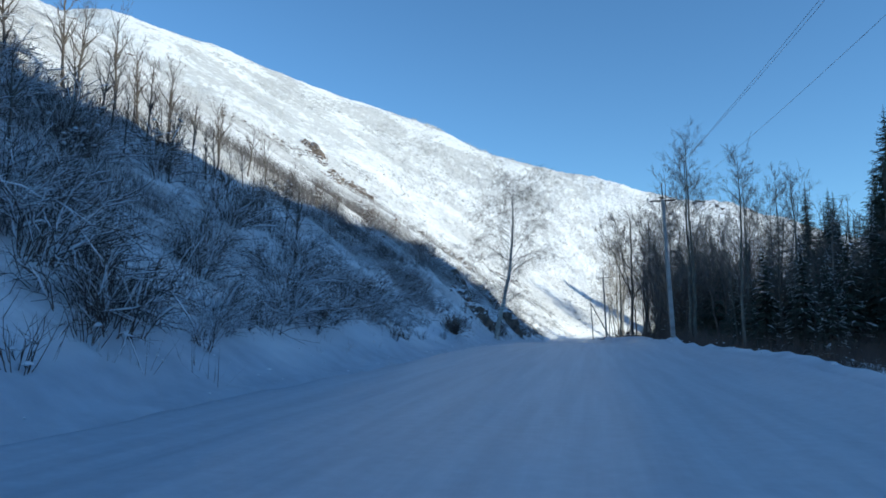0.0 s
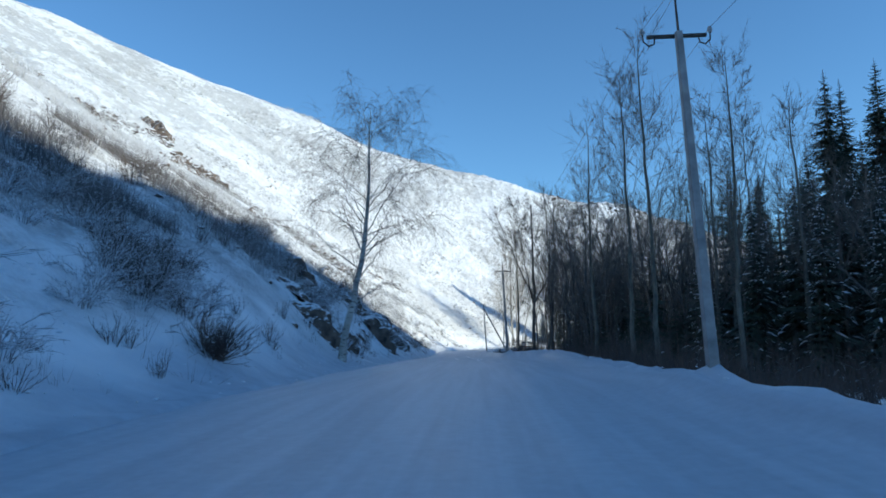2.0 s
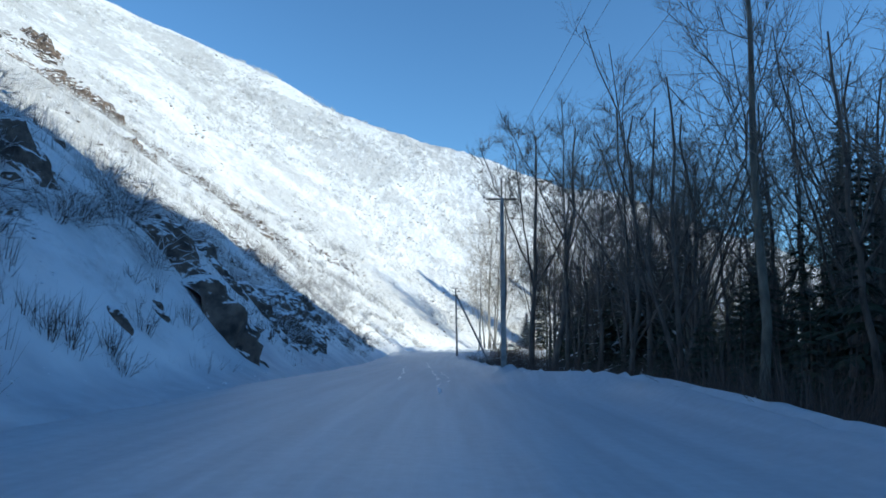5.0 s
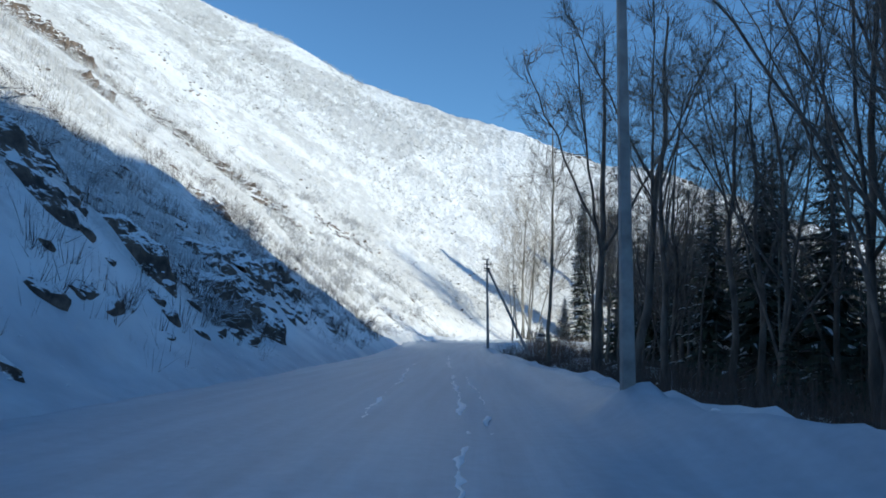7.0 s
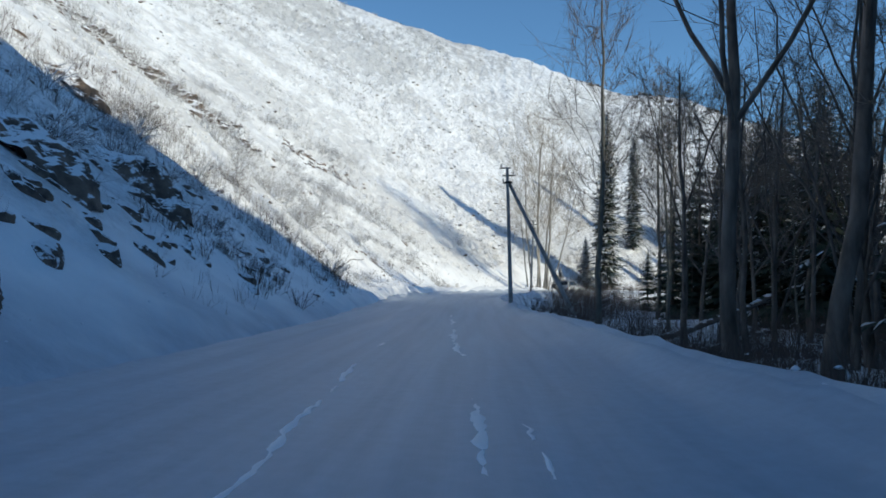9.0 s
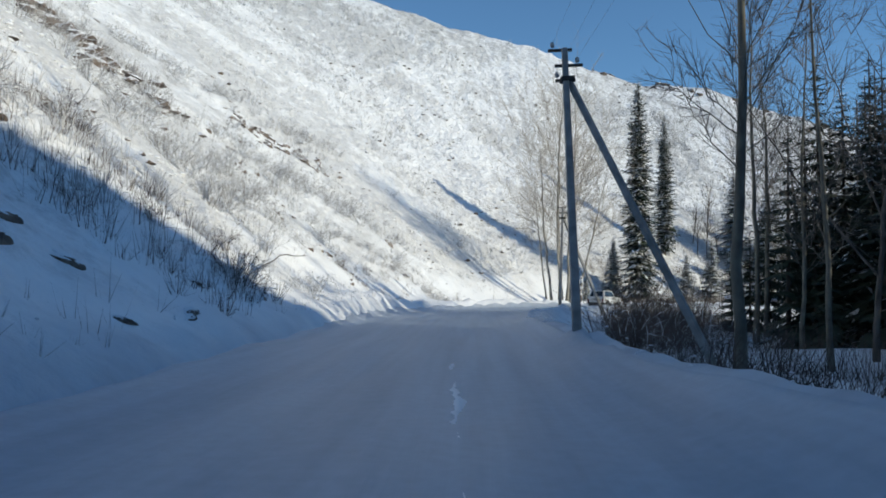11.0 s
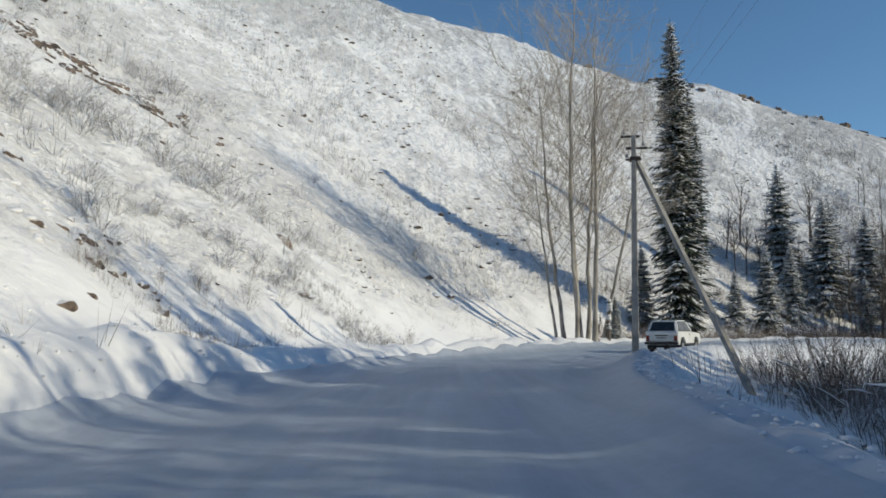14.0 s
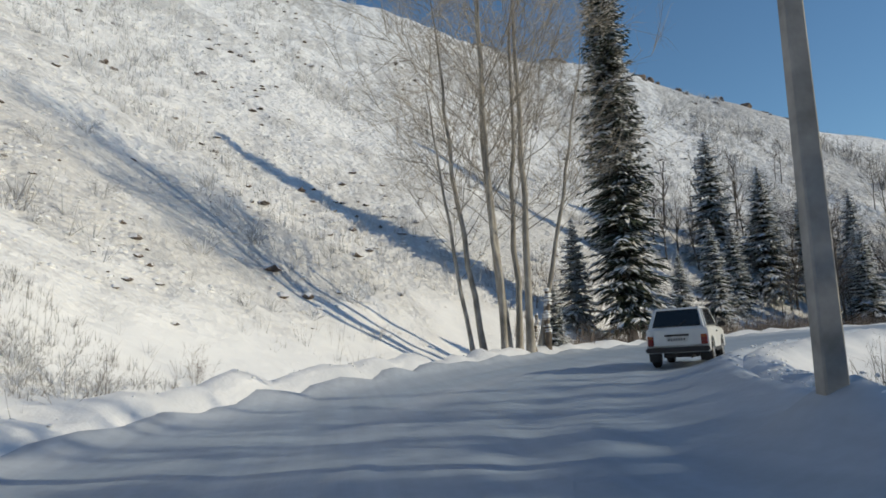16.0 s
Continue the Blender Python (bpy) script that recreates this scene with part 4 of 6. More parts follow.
plant(snowfirs[1], [(38.5, 226, 1.2), (10.5, 192.8, 0.27), (31, 214, 0.75), (42, 223, 1.1), (36, 219, 0.7), (48, 225, 1.0), (15.5, 203.5, 0.6), (44, 213, 0.7), (57, 222, 0.9), (53, 212, 0.8), (65, 225, 1.0), (27, 212, 0.5), (47, 218, 0.6), (50, 221, 0.8), (54, 226, 0.95), (46, 229, 0.9), (60, 217, 0.75), (62, 228, 0.9), (43, 217.5, 0.55), (51, 215, 0.5), (68, 220, 0.85)], rnd, sink=0.1)

# ---- brush ----
RIB = ([0, 0.2, 0.4, 0.6, 0.8, 1], [-80, -70, -66, -53, -40, -23], [136, 146, 164, 157, 160, 163])
brush = [laden_bush("bare_shrub", "dark leafless shrub laden with snow on the bank", 2.5, 120 + i, 28, MAT_BRUSH, 0.85, 7, 1.5, 0.34, "slope shrubs") for i in range(2)]
brush.append(laden_bush("snowy_shrub", "low leafless shrub bowed under heavy snow", 2.3, 122, 30, MAT_RIME, 1.1, 7, 1.3, 0.85, "slope shrubs"))
densebrush = [laden_bush("dense_shrub", "dense dark thicket shrub with snow caught in it", 2.4, 125 + i, 48, MAT_BRUSH, 1.0, 8, 1.1, 0.3, "slope shrubs") for i in range(2)]
tallbrush = shrub("tall_shrub", "tall leafless shrub on the shaded slope", 3.8, 131, 30, MAT_BRUSH, 0.7, 9, 1.7, 24, "slope shrubs")
ball = shrub("round_shrub", "dense rounded leafless shrub beside the road", 1.5, 132, 150, MAT_BRUSH, 1.2, 6, 1.0, 6, "slope shrubs")
lowbrush = [shrub("low_shrub", "low bare shrub poking through the snow", 1.0, 140 + i, 18, MAT_BRUSH, 0.8, 4, 0.8, 3, "low shrubs") for i in range(2)]
brown = [laden_bush("brown_shrub", "brown upright bare bush at the road's edge", 2.6, 150 + i, 24, MAT_STEM, 0.1, 7, 0.8, 0.04, "roadside bushes") for i in range(2)]
frosty = [laden_bush("frosted_shrub", "pale frosted shrub on the sunlit slope", 1.9, 160 + i, 20, MAT_GREYTWIG, 0.5, 6, 1.0, 0.3, "slope shrubs") for i in range(2)]

plant(ball, [(-8.4, 44.3, 1.0)], rnd)
spots = [(-11, 45, 0.7), (-10.4, 33, 1.15), (-9.4, 36, 0.6), (-11.4, 12.5, 0.9), (-9.0, 18.9, 0.75), (-9.3, 20.5, 0.8), (-9.0, 13.3, 0.6), (-10.6, 32.5, 0.9), (-9.8, 100.5, 0.7), (-9.8, 138.2, 0.65), (-11.5, 140.8, 0.6), *[(rnd.uniform(-11.3, -8.8), rnd.uniform(14, 33), rnd.uniform(0.35, 0.7)) for _ in range(16)], (-12.0, 77.6, 0.7), (-12.2, 82.3, 0.8)]
for i in range(900):
    x, y = rnd.uniform(-19.5, -8.9), rnd.uniform(5, 36)
    if vnoise(np.array([x / 3.0]), np.array([y / 4.5]), 55)[0] > 0.0 + 0.5 * max(0, y - 31) / 5 and len(spots) < 100:
        spots.append((x, y, rnd.uniform(0.5, 1.1)))
for i in range(400):
    u = rnd.random()
    x, y = np.interp(u, [0, 0.3, 0.55, 1], [-17.5, -14.5, -12.0, -10.6]) + rnd.normal(0, 0.9), np.interp(u, [0, 0.3, 0.55, 1], [44, 47, 47.5, 45]) + rnd.normal(0, 1.6)
    if len(spots) < 152:
        spots.append((x, y, rnd.uniform(0.35, 0.75)))
for i in range(400):
    u = rnd.random()
    x, y = np.interp(u, [0, 0.5, 1], [-19.5, -15.5, -11]) + rnd.normal(0, 0.9), np.interp(u, [0, 0.5, 1], [82, 76, 69]) + rnd.normal(0, 2.0)
    if len(spots) < 186:
        spots.append((x, y, rnd.uniform(0.45, 0.95)))
for i in range(300):
    y = rnd.uniform(76, 142)
    x = -7.5 - rnd.uniform(1.5, 14)
    if vnoise(np.array([x / 4.0]), np.array([y / 6.0]), 56)[0] > 0.15 and len(spots) < 212:
        spots.append((x, y, rnd.uniform(0.4, 0.85)))
for i in range(3):
    plant(brush[i], spots[i::3], rnd)
dense = [(-9.3, 16.6, 0.8), (-9.6, 21.5, 0.95), (-10.8, 24, 1.05), (-9.3, 24.5, 0.8), (-11.5, 27.5, 1.0), (-9.8, 28, 0.85), (-10.6, 31.5, 0.75), (-13.5, 25, 1.0), (-12.2, 21, 0.9), (-10.8, 18.5, 0.75), (-12, 15.5, 0.85), (-16, 24, 0.95), (-10.2, 13, 0.7), (-15.2, 19, 0.9),
         (-8.6, 67, 0.5), (-10.2, 66, 0.6), (-12.3, 79.5, 0.8), (-11.0, 82.5, 0.75), (-12.8, 84, 0.9), (-13.2, 90, 0.8), (-14.8, 86, 0.9), (-9.4, 98.6, 0.6), (-9.0, 101.8, 0.5)]
plant(densebrush[0], dense[0::2], rnd)
plant(densebrush[1], dense[1::2], rnd)
plant(tallbrush, [(-17.5, 27, 0.7), (-15.5, 31, 0.6), (-18.5, 41, 0.65), (-17, 14, 0.7), (-14, 17, 0.6), (-20, 50, 0.6), (-21, 66, 0.6), (-19, 60, 0.5), (-21, 75, 0.5)], rnd)
scrub = [bare_tree("scrub_tree", "small crooked leafless tree on the shaded slope", 5.4, 170 + i, 0.075, 13, 0.22, 0.34, 0.85, 0.0, MAT_DARKBARK, MAT_BRUSH, per=(5, 4), thick=2.1, group="scrub trees", top=0.6, light=True, lean=(0.10 - 0.1 * i, 0.05)) for i in range(3)]
low_trees = [(-19, 23, 0.95), (-17.8, 25.5, 0.85), (-20.5, 27, 1.05), (-16.8, 21, 0.8), (-21, 31, 1.0), (-18.2, 29.5, 0.75), (-19.5, 34.5, 0.8), (-22.5, 36, 0.9), (-17.2, 33, 0.6), (-20.2, 39, 0.75), (-22, 24, 1.1), (-18.5, 19, 0.95), (-15.5, 23.5, 0.6), (-16.2, 27.8, 0.6), (-23.5, 42, 0.8), (-20, 45, 0.6), (-23, 29, 1.0), (-17.5, 15.5, 0.9), (-14.0, 29, 0.5), (-21.3, 20, 1.0), (-19.2, 53, 0.5)]
low_trees = [(max(x, -20.5) + 0.4 * rnd.random(), y, s * 0.72) for x, y, s in low_trees]
for i in range(16):
    low_trees.append((rnd.uniform(-20, -11), rnd.uniform(8, 36), rnd.uniform(0.35, 0.6)))
for i in range(34):
    low_trees.append((rnd.uniform(30, 78), rnd.uniform(212, 236), rnd.uniform(0.8, 1.6)))
for i in range(3):
    plant(scrub[i], low_trees[i::3], rnd)
lows = [(-8.1, 31.3), (-8.3, 30.2), (-8.0, 29.4), (-8.2, 34.8), (-8.1, 40), (-8.6, 11.1), (-8.3, 14.5), (-8.1, 9), (-8.6, 74.7), (-8.8, 73), (-9.2, 66), (-8.9, 86)] + [(rnd.uniform(-10.5, -7.9), rnd.uniform(6, 140)) for _ in range(46)]
right_low = []
for _ in range(150):
    y = rnd.uniform(30, 136)
    c_x = np.interp(y, CENTRE_LINE[:, 1], CENTRE_LINE[:, 0]) + right_half(y) + 0.9
    right_low.append((c_x + abs(rnd.normal(0, 1.6)), y, rnd.uniform(0.6, 1.6)))
plant(lowbrush[0], lows[0::2] + right_low[0::2], rnd, 0.6, 1.2)
plant(lowbrush[1], lows[1::2] + right_low[1::2], rnd, 0.6, 1.2)
browns = [(4.8, 146.5, 1.25), (5.6, 149, 1.3), (5.0, 143.5, 1.1), (6.3, 152, 1.3), (6.6, 147, 1.4), (6.2, 156, 1.0), (7.2, 159, 1.0), (8.0, 154, 1.4), (9, 149, 1.5), (8.3, 162, 0.8)]
for _ in range(30):
    y = rnd.uniform(136, 176)
    browns.append((np.interp(y, [136, 150, 160, 168, 176], [3.6, 4.4, 6.4, 9.2, 13.5]) + abs(rnd.normal(0.4, 3.5)), y, rnd.uniform(0.4, 0.95)))
for _ in range(26):
    browns.append((rnd.uniform(6.5, 15), rnd.uniform(155, 172), rnd.uniform(0.2, 0.5)))
for _ in range(28):
    y = rnd.uniform(146, 166)
    browns.append((np.interp(y, [140, 150, 160, 166], [4.2, 5.2, 7.4, 9.6]) + rnd.uniform(0.2, 4.5), y, rnd.uniform(0.6, 1.4)))
for _ in range(30):
    browns.append((rnd.uniform(9.5, 17), rnd.uniform(158, 171), rnd.uniform(0.4, 0.85)))
browns = [b for b in browns if along(np.array([b[0]]), np.array([b[1]]), CENTRE_LINE)[0][0] < -6.2]
for i in range(400):
    x, y = rnd.uniform(-11, 1), rnd.uniform(158, 181)
    d0 = along(np.array([x]), np.array([y]), FOOT_LINE)[0][0]
    if 0.8 < d0 < 4.5 and vnoise(np.array([x / 2.5]), np.array([y / 2.5]), 59)[0] > 0.0 and len(browns) < 142:
        browns.append((x, y, rnd.uniform(0.2, 0.42)))
plant(brown[0], browns[0::2], rnd)
plant(brown[1], browns[1::2], rnd)
pale = [(-8.3, 173.4, 0.9), (-13, 175.2, 0.9), (-10, 169.3, 0.7), (-8.1, 170.7, 0.6), (-18.5, 183, 1.0), (2.0, 191.5, 0.5), (-3, 187, 0.5)]
for i in range(400):
    x, y = rnd.uniform(-34, 4), rnd.uniform(140, 215)
    d0 = along(np.array([x]), np.array([y]), FOOT_LINE)[0][0]
    if d0 > 2 and vnoise(np.array([x / 6.0]), np.array([y / 6.0]), 57)[0] > 0.1 and len(pale) < 40:
        pale.append((x, y, rnd.uniform(0.35, 0.95)))
for i in range(200):
    x, y = rnd.uniform(12, 75), rnd.uniform(198, 245)
    if along(np.array([x]), np.array([y]), FOOT_LINE)[0][0] > -9 and along(np.array([x]), np.array([y]), CENTRE_LINE)[0][0] > 7 and len(pale) < 85:
        pale.append((x, y, rnd.uniform(0.6, 1.7) * (1.5 if x > 42 and y > 216 else 1)))
for i in range(600):
    x, y = rnd.uniform(-52, -8), rnd.uniform(112, 182)
    d0 = along(np.array([x]), np.array([y]), FOOT_LINE)[0][0]
    if d0 > 4 and vnoise(np.array([(x + 0.6 * y) / 5.0]), np.array([(y - 0.6 * x) / 16.0]), 58)[0] > 0.25 and len(pale) < 165:
        pale.append((x, y, rnd.uniform(0.4, 0.95)))
for a, b, n, lo, hi, wide in (((-22, 169), (-13.5, 177), 26, 0.6, 1.15, 0.9), ((-13.5, 168.5), (-4.6, 174), 34, 0.25, 0.5, 0.7), ((-27, 182), (-17, 196), 24, 0.5, 1.0, 1.3), ((-14, 176), (-8, 181), 14, 0.3, 0.6, 0.8), ((-34, 172), (-24, 186), 22, 0.5, 1.0, 1.4), ((-26, 151), (-10.5, 147), 30, 0.5, 1.1, 1.6), ((-24, 160), (-12, 152), 20, 0.5, 1.1, 1.3)):
    for i in range(n):
        u = rnd.random()
        pale.append((a[0] + (b[0] - a[0]) * u + rnd.normal(0, wide), a[1] + (b[1] - a[1]) * u + rnd.normal(0, wide), rnd.uniform(lo, hi)))
plant(frosty[0], pale[0::2], rnd)
plant(frosty[1], pale[1::2], rnd)


def build_tufts(name, label, count, seed, region, lo, hi, blades, width, mat, want, nscale, cut, sparse=1.0):
    """Dry grass and twigs standing in the snow, in patches."""
    rng = np.random.default_rng(seed)
    x, y = rng.uniform(region[0], region[1], count * 6), rng.uniform(region[2], region[3], count * 6)
    z, d, s, c = ground_z(x, y, True)
    ok = (d > want[0]) & (d < want[1]) & ((c > 5.6) | (c < -right_half(y) - 0.6)) & (vnoise(s / nscale, d / (nscale * 2.2), seed) + 0.5 * vnoise(x / 2, y / 2, seed + 1) > cut)
    ok &= (rng.random(len(x)) < np.interp(np.hypot(x + 5, y - 172), [16, 60], [sparse, 1.0]))
    x, y, z = x[ok][:count], y[ok][:count], z[ok][:count]
    n = len(x)
    h = rng.uniform(lo, hi, (n, blades))
    az, tilt = rng.uniform(0, 2 * math.pi, (n, blades)), np.abs(rng.normal(0, 0.72, (n, blades)))
    base = np.stack([x, y, z - 0.05], 1)[:, None, :] + np.stack([np.cos(az) * 0.18 * h, np.sin(az) * 0.18 * h, 0 * az], -1)
    top = base + np.stack([np.cos(az) * np.sin(tilt), np.sin(az) * np.sin(tilt), np.cos(tilt)], -1) * h[..., None]
    a2 = rng.uniform(0, 2 * math.pi, (n, blades))
    w = np.stack([np.cos(a2), np.sin(a2), 0 * a2], -1) * (width * rng.uniform(0.6, 1.3, (n, blades)))[..., None]
    v = np.stack([base - w, base + w, top], 2).reshape(-1, 3)
    f = np.arange(len(v)).reshape(-1, 3)
    tagged(new(name, mesh(name, v, f, mat)), label, "dry brush", kind="stuff")


build_tufts("frosted_brush", "pale frosted brush thinly covering the sunlit slope", 20000, 201, (-105, 70, 60, 275), 0.3, 1.3, 10, 0.02, MAT_FROST, (5, 105), 5, 0.22, 0.3)
def build_rib_brush():
    """Grey brush crowding round the rocks of the rib."""
    rng = np.random.default_rng(240)
    n, k = 800, 9
    u = rng.random(n * 4)
    u = u[vnoise(u * 14, 0 * u, 241) > 0.05][:n]
    n = len(u)
    x, y = np.interp(u, RIB[0], RIB[1]) + rng.normal(0, 2.6, n), np.interp(u, RIB[0], RIB[2]) + rng.normal(0, 2.6, n)
    h = rng.uniform(0.5, 1.6, (n, k))
    az, tilt = rng.uniform(0, 2 * math.pi, (n, k)), np.abs(rng.normal(0, 0.6, (n, k)))
    base = np.stack([x, y, ground_z(x, y) - 0.05], 1)[:, None, :] + np.stack([np.cos(az) * 0.2 * h, np.sin(az) * 0.2 * h, 0 * az], -1)
    way = np.stack([np.cos(az) * np.sin(tilt), np.sin(az) * np.sin(tilt), np.cos(tilt)], -1)
    v, f = spikes(np.stack([base, base + way * h[..., None]], 2).reshape(-1, 2, 3), 0.016)
    tagged(new("rib_brush", mesh("rib_brush", v, f, MAT_GREYTWIG)), "grey leafless brush along a rocky rib of the slope", "dry brush", kind="stuff")


build_rib_brush()
build_tufts("slope_grass", "short dry grass sticking out of the slope's snow", 5500, 204, (-40, 45, 5, 235), 0.15, 0.5, 8, 0.007, MAT_FROST, (0.8, 30), 4, 0.2)
build_tufts("slope_brush", "dense dark brush tangled over the shaded slope", 700, 211, (-30, -8, 0, 33), 0.4, 1.1, 9, 0.009, MAT_RIME, (4.5, 13.5), 3, 0.15)
build_tufts("slope_brush", "tangled dark twigs covering the shaded slope", 420, 231, (-26, -8, 6, 33), 0.5, 1.4, 10, 0.009, MAT_BRUSH, (6.0, 13), 3, 0.1)
build_tufts("slope_brush", "dark twigs along the upper shaded slope", 420, 233, (-26, -8, 33, 52), 0.5, 1.3, 12, 0.009, MAT_RIME, (8.5, 13.5), 4, 0.05)
build_tufts("slope_brush", "dense dark brush high on the shaded slope", 2600, 215, (-32, -12, 38, 80), 0.5, 1.5, 12, 0.010, MAT_RIME, (7.0, 20), 6, -0.1)
build_tufts("slope_brush", "thin dark brush on the shaded slope", 1300, 213, (-30, -8, 60, 140), 0.4, 1.2, 10, 0.009, MAT_BRUSH, (1.5, 20), 6, 0.2)
build_tufts("undergrowth", "dark tangled undergrowth filling the wood", 5200, 221, (3, 45, 42, 108), 0.8, 2.8, 10, 0.013, MAT_BRUSH, (-52, -12.4), 8, -0.5)
build_tufts("undergrowth", "thin grey-brown undergrowth in the open wood", 3000, 229, (5, 40, 100, 140), 0.5, 2.6, 9, 0.011, MAT_BRUSH, (-52, -12.6), 8, -0.15)
build_tufts("undergrowth", "bare stalks and brush along the wood's edge", 1300, 224, (2.4, 10, 50, 140), 0.4, 1.4, 7, 0.009, MAT_BRUSH, (-16, -9.9), 4, 0.0)
build_tufts("undergrowth", "thin bare stalks in the snow beside the bend", 420, 227, (4, 18, 140, 174), 0.4, 1.5, 4, 0.008, MAT_BRUSH, (-40, -9.5), 4, 0.1)
build_tufts("undergrowth", "grey-brown brush in the snow beyond the bend", 1500, 235, (10, 75, 194, 222), 0.4, 1.7, 11, 0.012, MAT_BROWN, (-13, 7), 6, 0.0)
build_tufts("frosted_grass", "low frosted brush and grass at the slope's foot", 520, 245, (-11, -1.5, 160, 177), 0.12, 0.42, 9, 0.006, MAT_GREYTWIG, (0.8, 5.0), 3, -0.15)
build_tufts("hill_brush", "grey leafless brush on the hillside beyond the bend", 1100, 247, (34, 92, 220, 262), 0.9, 2.8, 13, 0.02, MAT_GREYTWIG, (-4, 45), 6, 0.05)
build_tufts("dry_stalks", "dry stalks standing along the foot of the slope", 420, 208, (-10, 6, 5, 190), 0.5, 1.1, 5, 0.006, MAT_BRUSH, (0.2, 3.0), 3, 0.05)

def build_tussocks():
    """Snow-covered tussocks roughening the slope beside the bend."""
    rng = np.random.default_rng(97)
    n = 26000
    x, y = rng.uniform(-42, 30, n), rng.uniform(140, 235, n)
    z, d, s, c = ground_z(x, y, True)
    ok = (d > 4.5) & (d < 48) & (vnoise(s / 4, d / 9, 98) + 0.6 * vnoise(x / 1.5, y / 1.5, 99) > -0.15)
    x, y, z = x[ok][:8000], y[ok][:8000], z[ok][:8000]
    vs, f = blobs(np.stack([x, y, z - 0.01], 1), 0.05 + 0.14 * rng.random(len(x)) ** 1.8, rng, 0.5)
    tagged(new("snow_tussocks", mesh("snow_tussocks", vs, f, MAT_SNOW, True)), "snow-covered tussocks on the sunlit slope", "snow", kind="stuff")


build_tussocks()


def build_snow_tufts():
    """Snow lying in clumps on the brush of the slopes."""
    rng = np.random.default_rng(95)
    n = 9000
    x, y = rng.uniform(-30, -9, n), rng.uniform(2, 140, n)
    z, d, s, c = ground_z(x, y, True)
    ok = (d > 2.2) & (vnoise(s / 6, d / 13, 211) > np.where(y < 50, -0.2, 0.15))
    x, y, z = x[ok][:2300], y[ok][:2300], z[ok][:2300]
    vs, f = blobs(np.stack([x, y, z + rng.uniform(0.05, 0.65, len(x))], 1), rng.uniform(0.02, 0.085, len(x)), rng, 0.45)
    tagged(new("snow_clumps", mesh("snow_clumps", vs, f, MAT_SNOW, True)), "clumps of snow caught in the slope's brush", "snow", kind="stuff")


build_snow_tufts()

# ---- rocks ----
def rock(name, label, size, seed, flat=(1.0, 0.6, 0.45), group="outcrops"):
    rng = random.Random(seed)
    bm = bmesh.new()
    bmesh.ops.create_icosphere(bm, subdivisions=3, radius=1)
    o = Vector((rng.uniform(0, 50), rng.uniform(0, 50), rng.uniform(0, 50)))
    planes = [(Vector((rng.gauss(0, 1), rng.gauss(0, 1), rng.gauss(0, 1))).normalized(), rng.uniform(0.55, 0.85)) for _ in range(11)]
    for v in bm.verts:
        for n, k in planes:
            over = v.co.dot(n) - k
            if over > 0:
                v.co -= n * over * 0.93
        v.co *= 1 + 0.10 * noise.noise(v.co * 2.3 + o) + 0.05 * noise.noise(v.co * 6 + o)
        v.co = Vector((v.co.x * flat[0], v.co.y * flat[1], v.co.z * flat[2])) * size
    root = thing(name, label, "rock", group)
    part("stone", bm, MAT_ROCK, root)
    return root


rocks = [rock("rock_outcrop", "dark brown rock slab breaking out of the snowy slope", 1.0, 300 + i, f) for i, f in enumerate([(1.15, 0.75, 0.6), (1.0, 0.8, 0.65), (0.9, 0.85, 0.7), (1.35, 0.7, 0.55)])]
rock_spots = {0: [], 1: [], 2: [], 3: []}


far_rocks = []


def set_rock(k, x, y, size, turn=None, sink=0.15, far=False):
    """A rock lying in the slope, its long side running downhill."""
    e = 0.8
    n = Vector((-(gz(x + e, y) - gz(x - e, y)) / (2 * e), -(gz(x, y + e) - gz(x, y - e)) / (2 * e), 1)).normalized()
    down = Vector((n.x, n.y, 0)).normalized() if n.z < 0.98 else Vector((1, 0, 0))
    a = math.atan2(down.y, down.x) + radians(rnd.uniform(-80, 80) if turn is None else turn)
    long = Vector((math.cos(a), math.sin(a), 0))
    long = (long - n * long.dot(n)).normalized()
    m = Matrix((long, n.cross(long), n)).transposed().to_4x4()
    m = Matrix.Translation((x, y, gz(x, y) - sink * size)) @ m @ Matrix.Diagonal((size, size, size, 1))
    if far:
        far_rocks.append((k, m))
        return
    if not rock_spots[k]:
        rocks[k].matrix_basis = m
    else:
        c = copy_thing(rocks[k], Matrix.Identity(4))
        c.matrix_basis = m
    rock_spots[k].append((x, y))


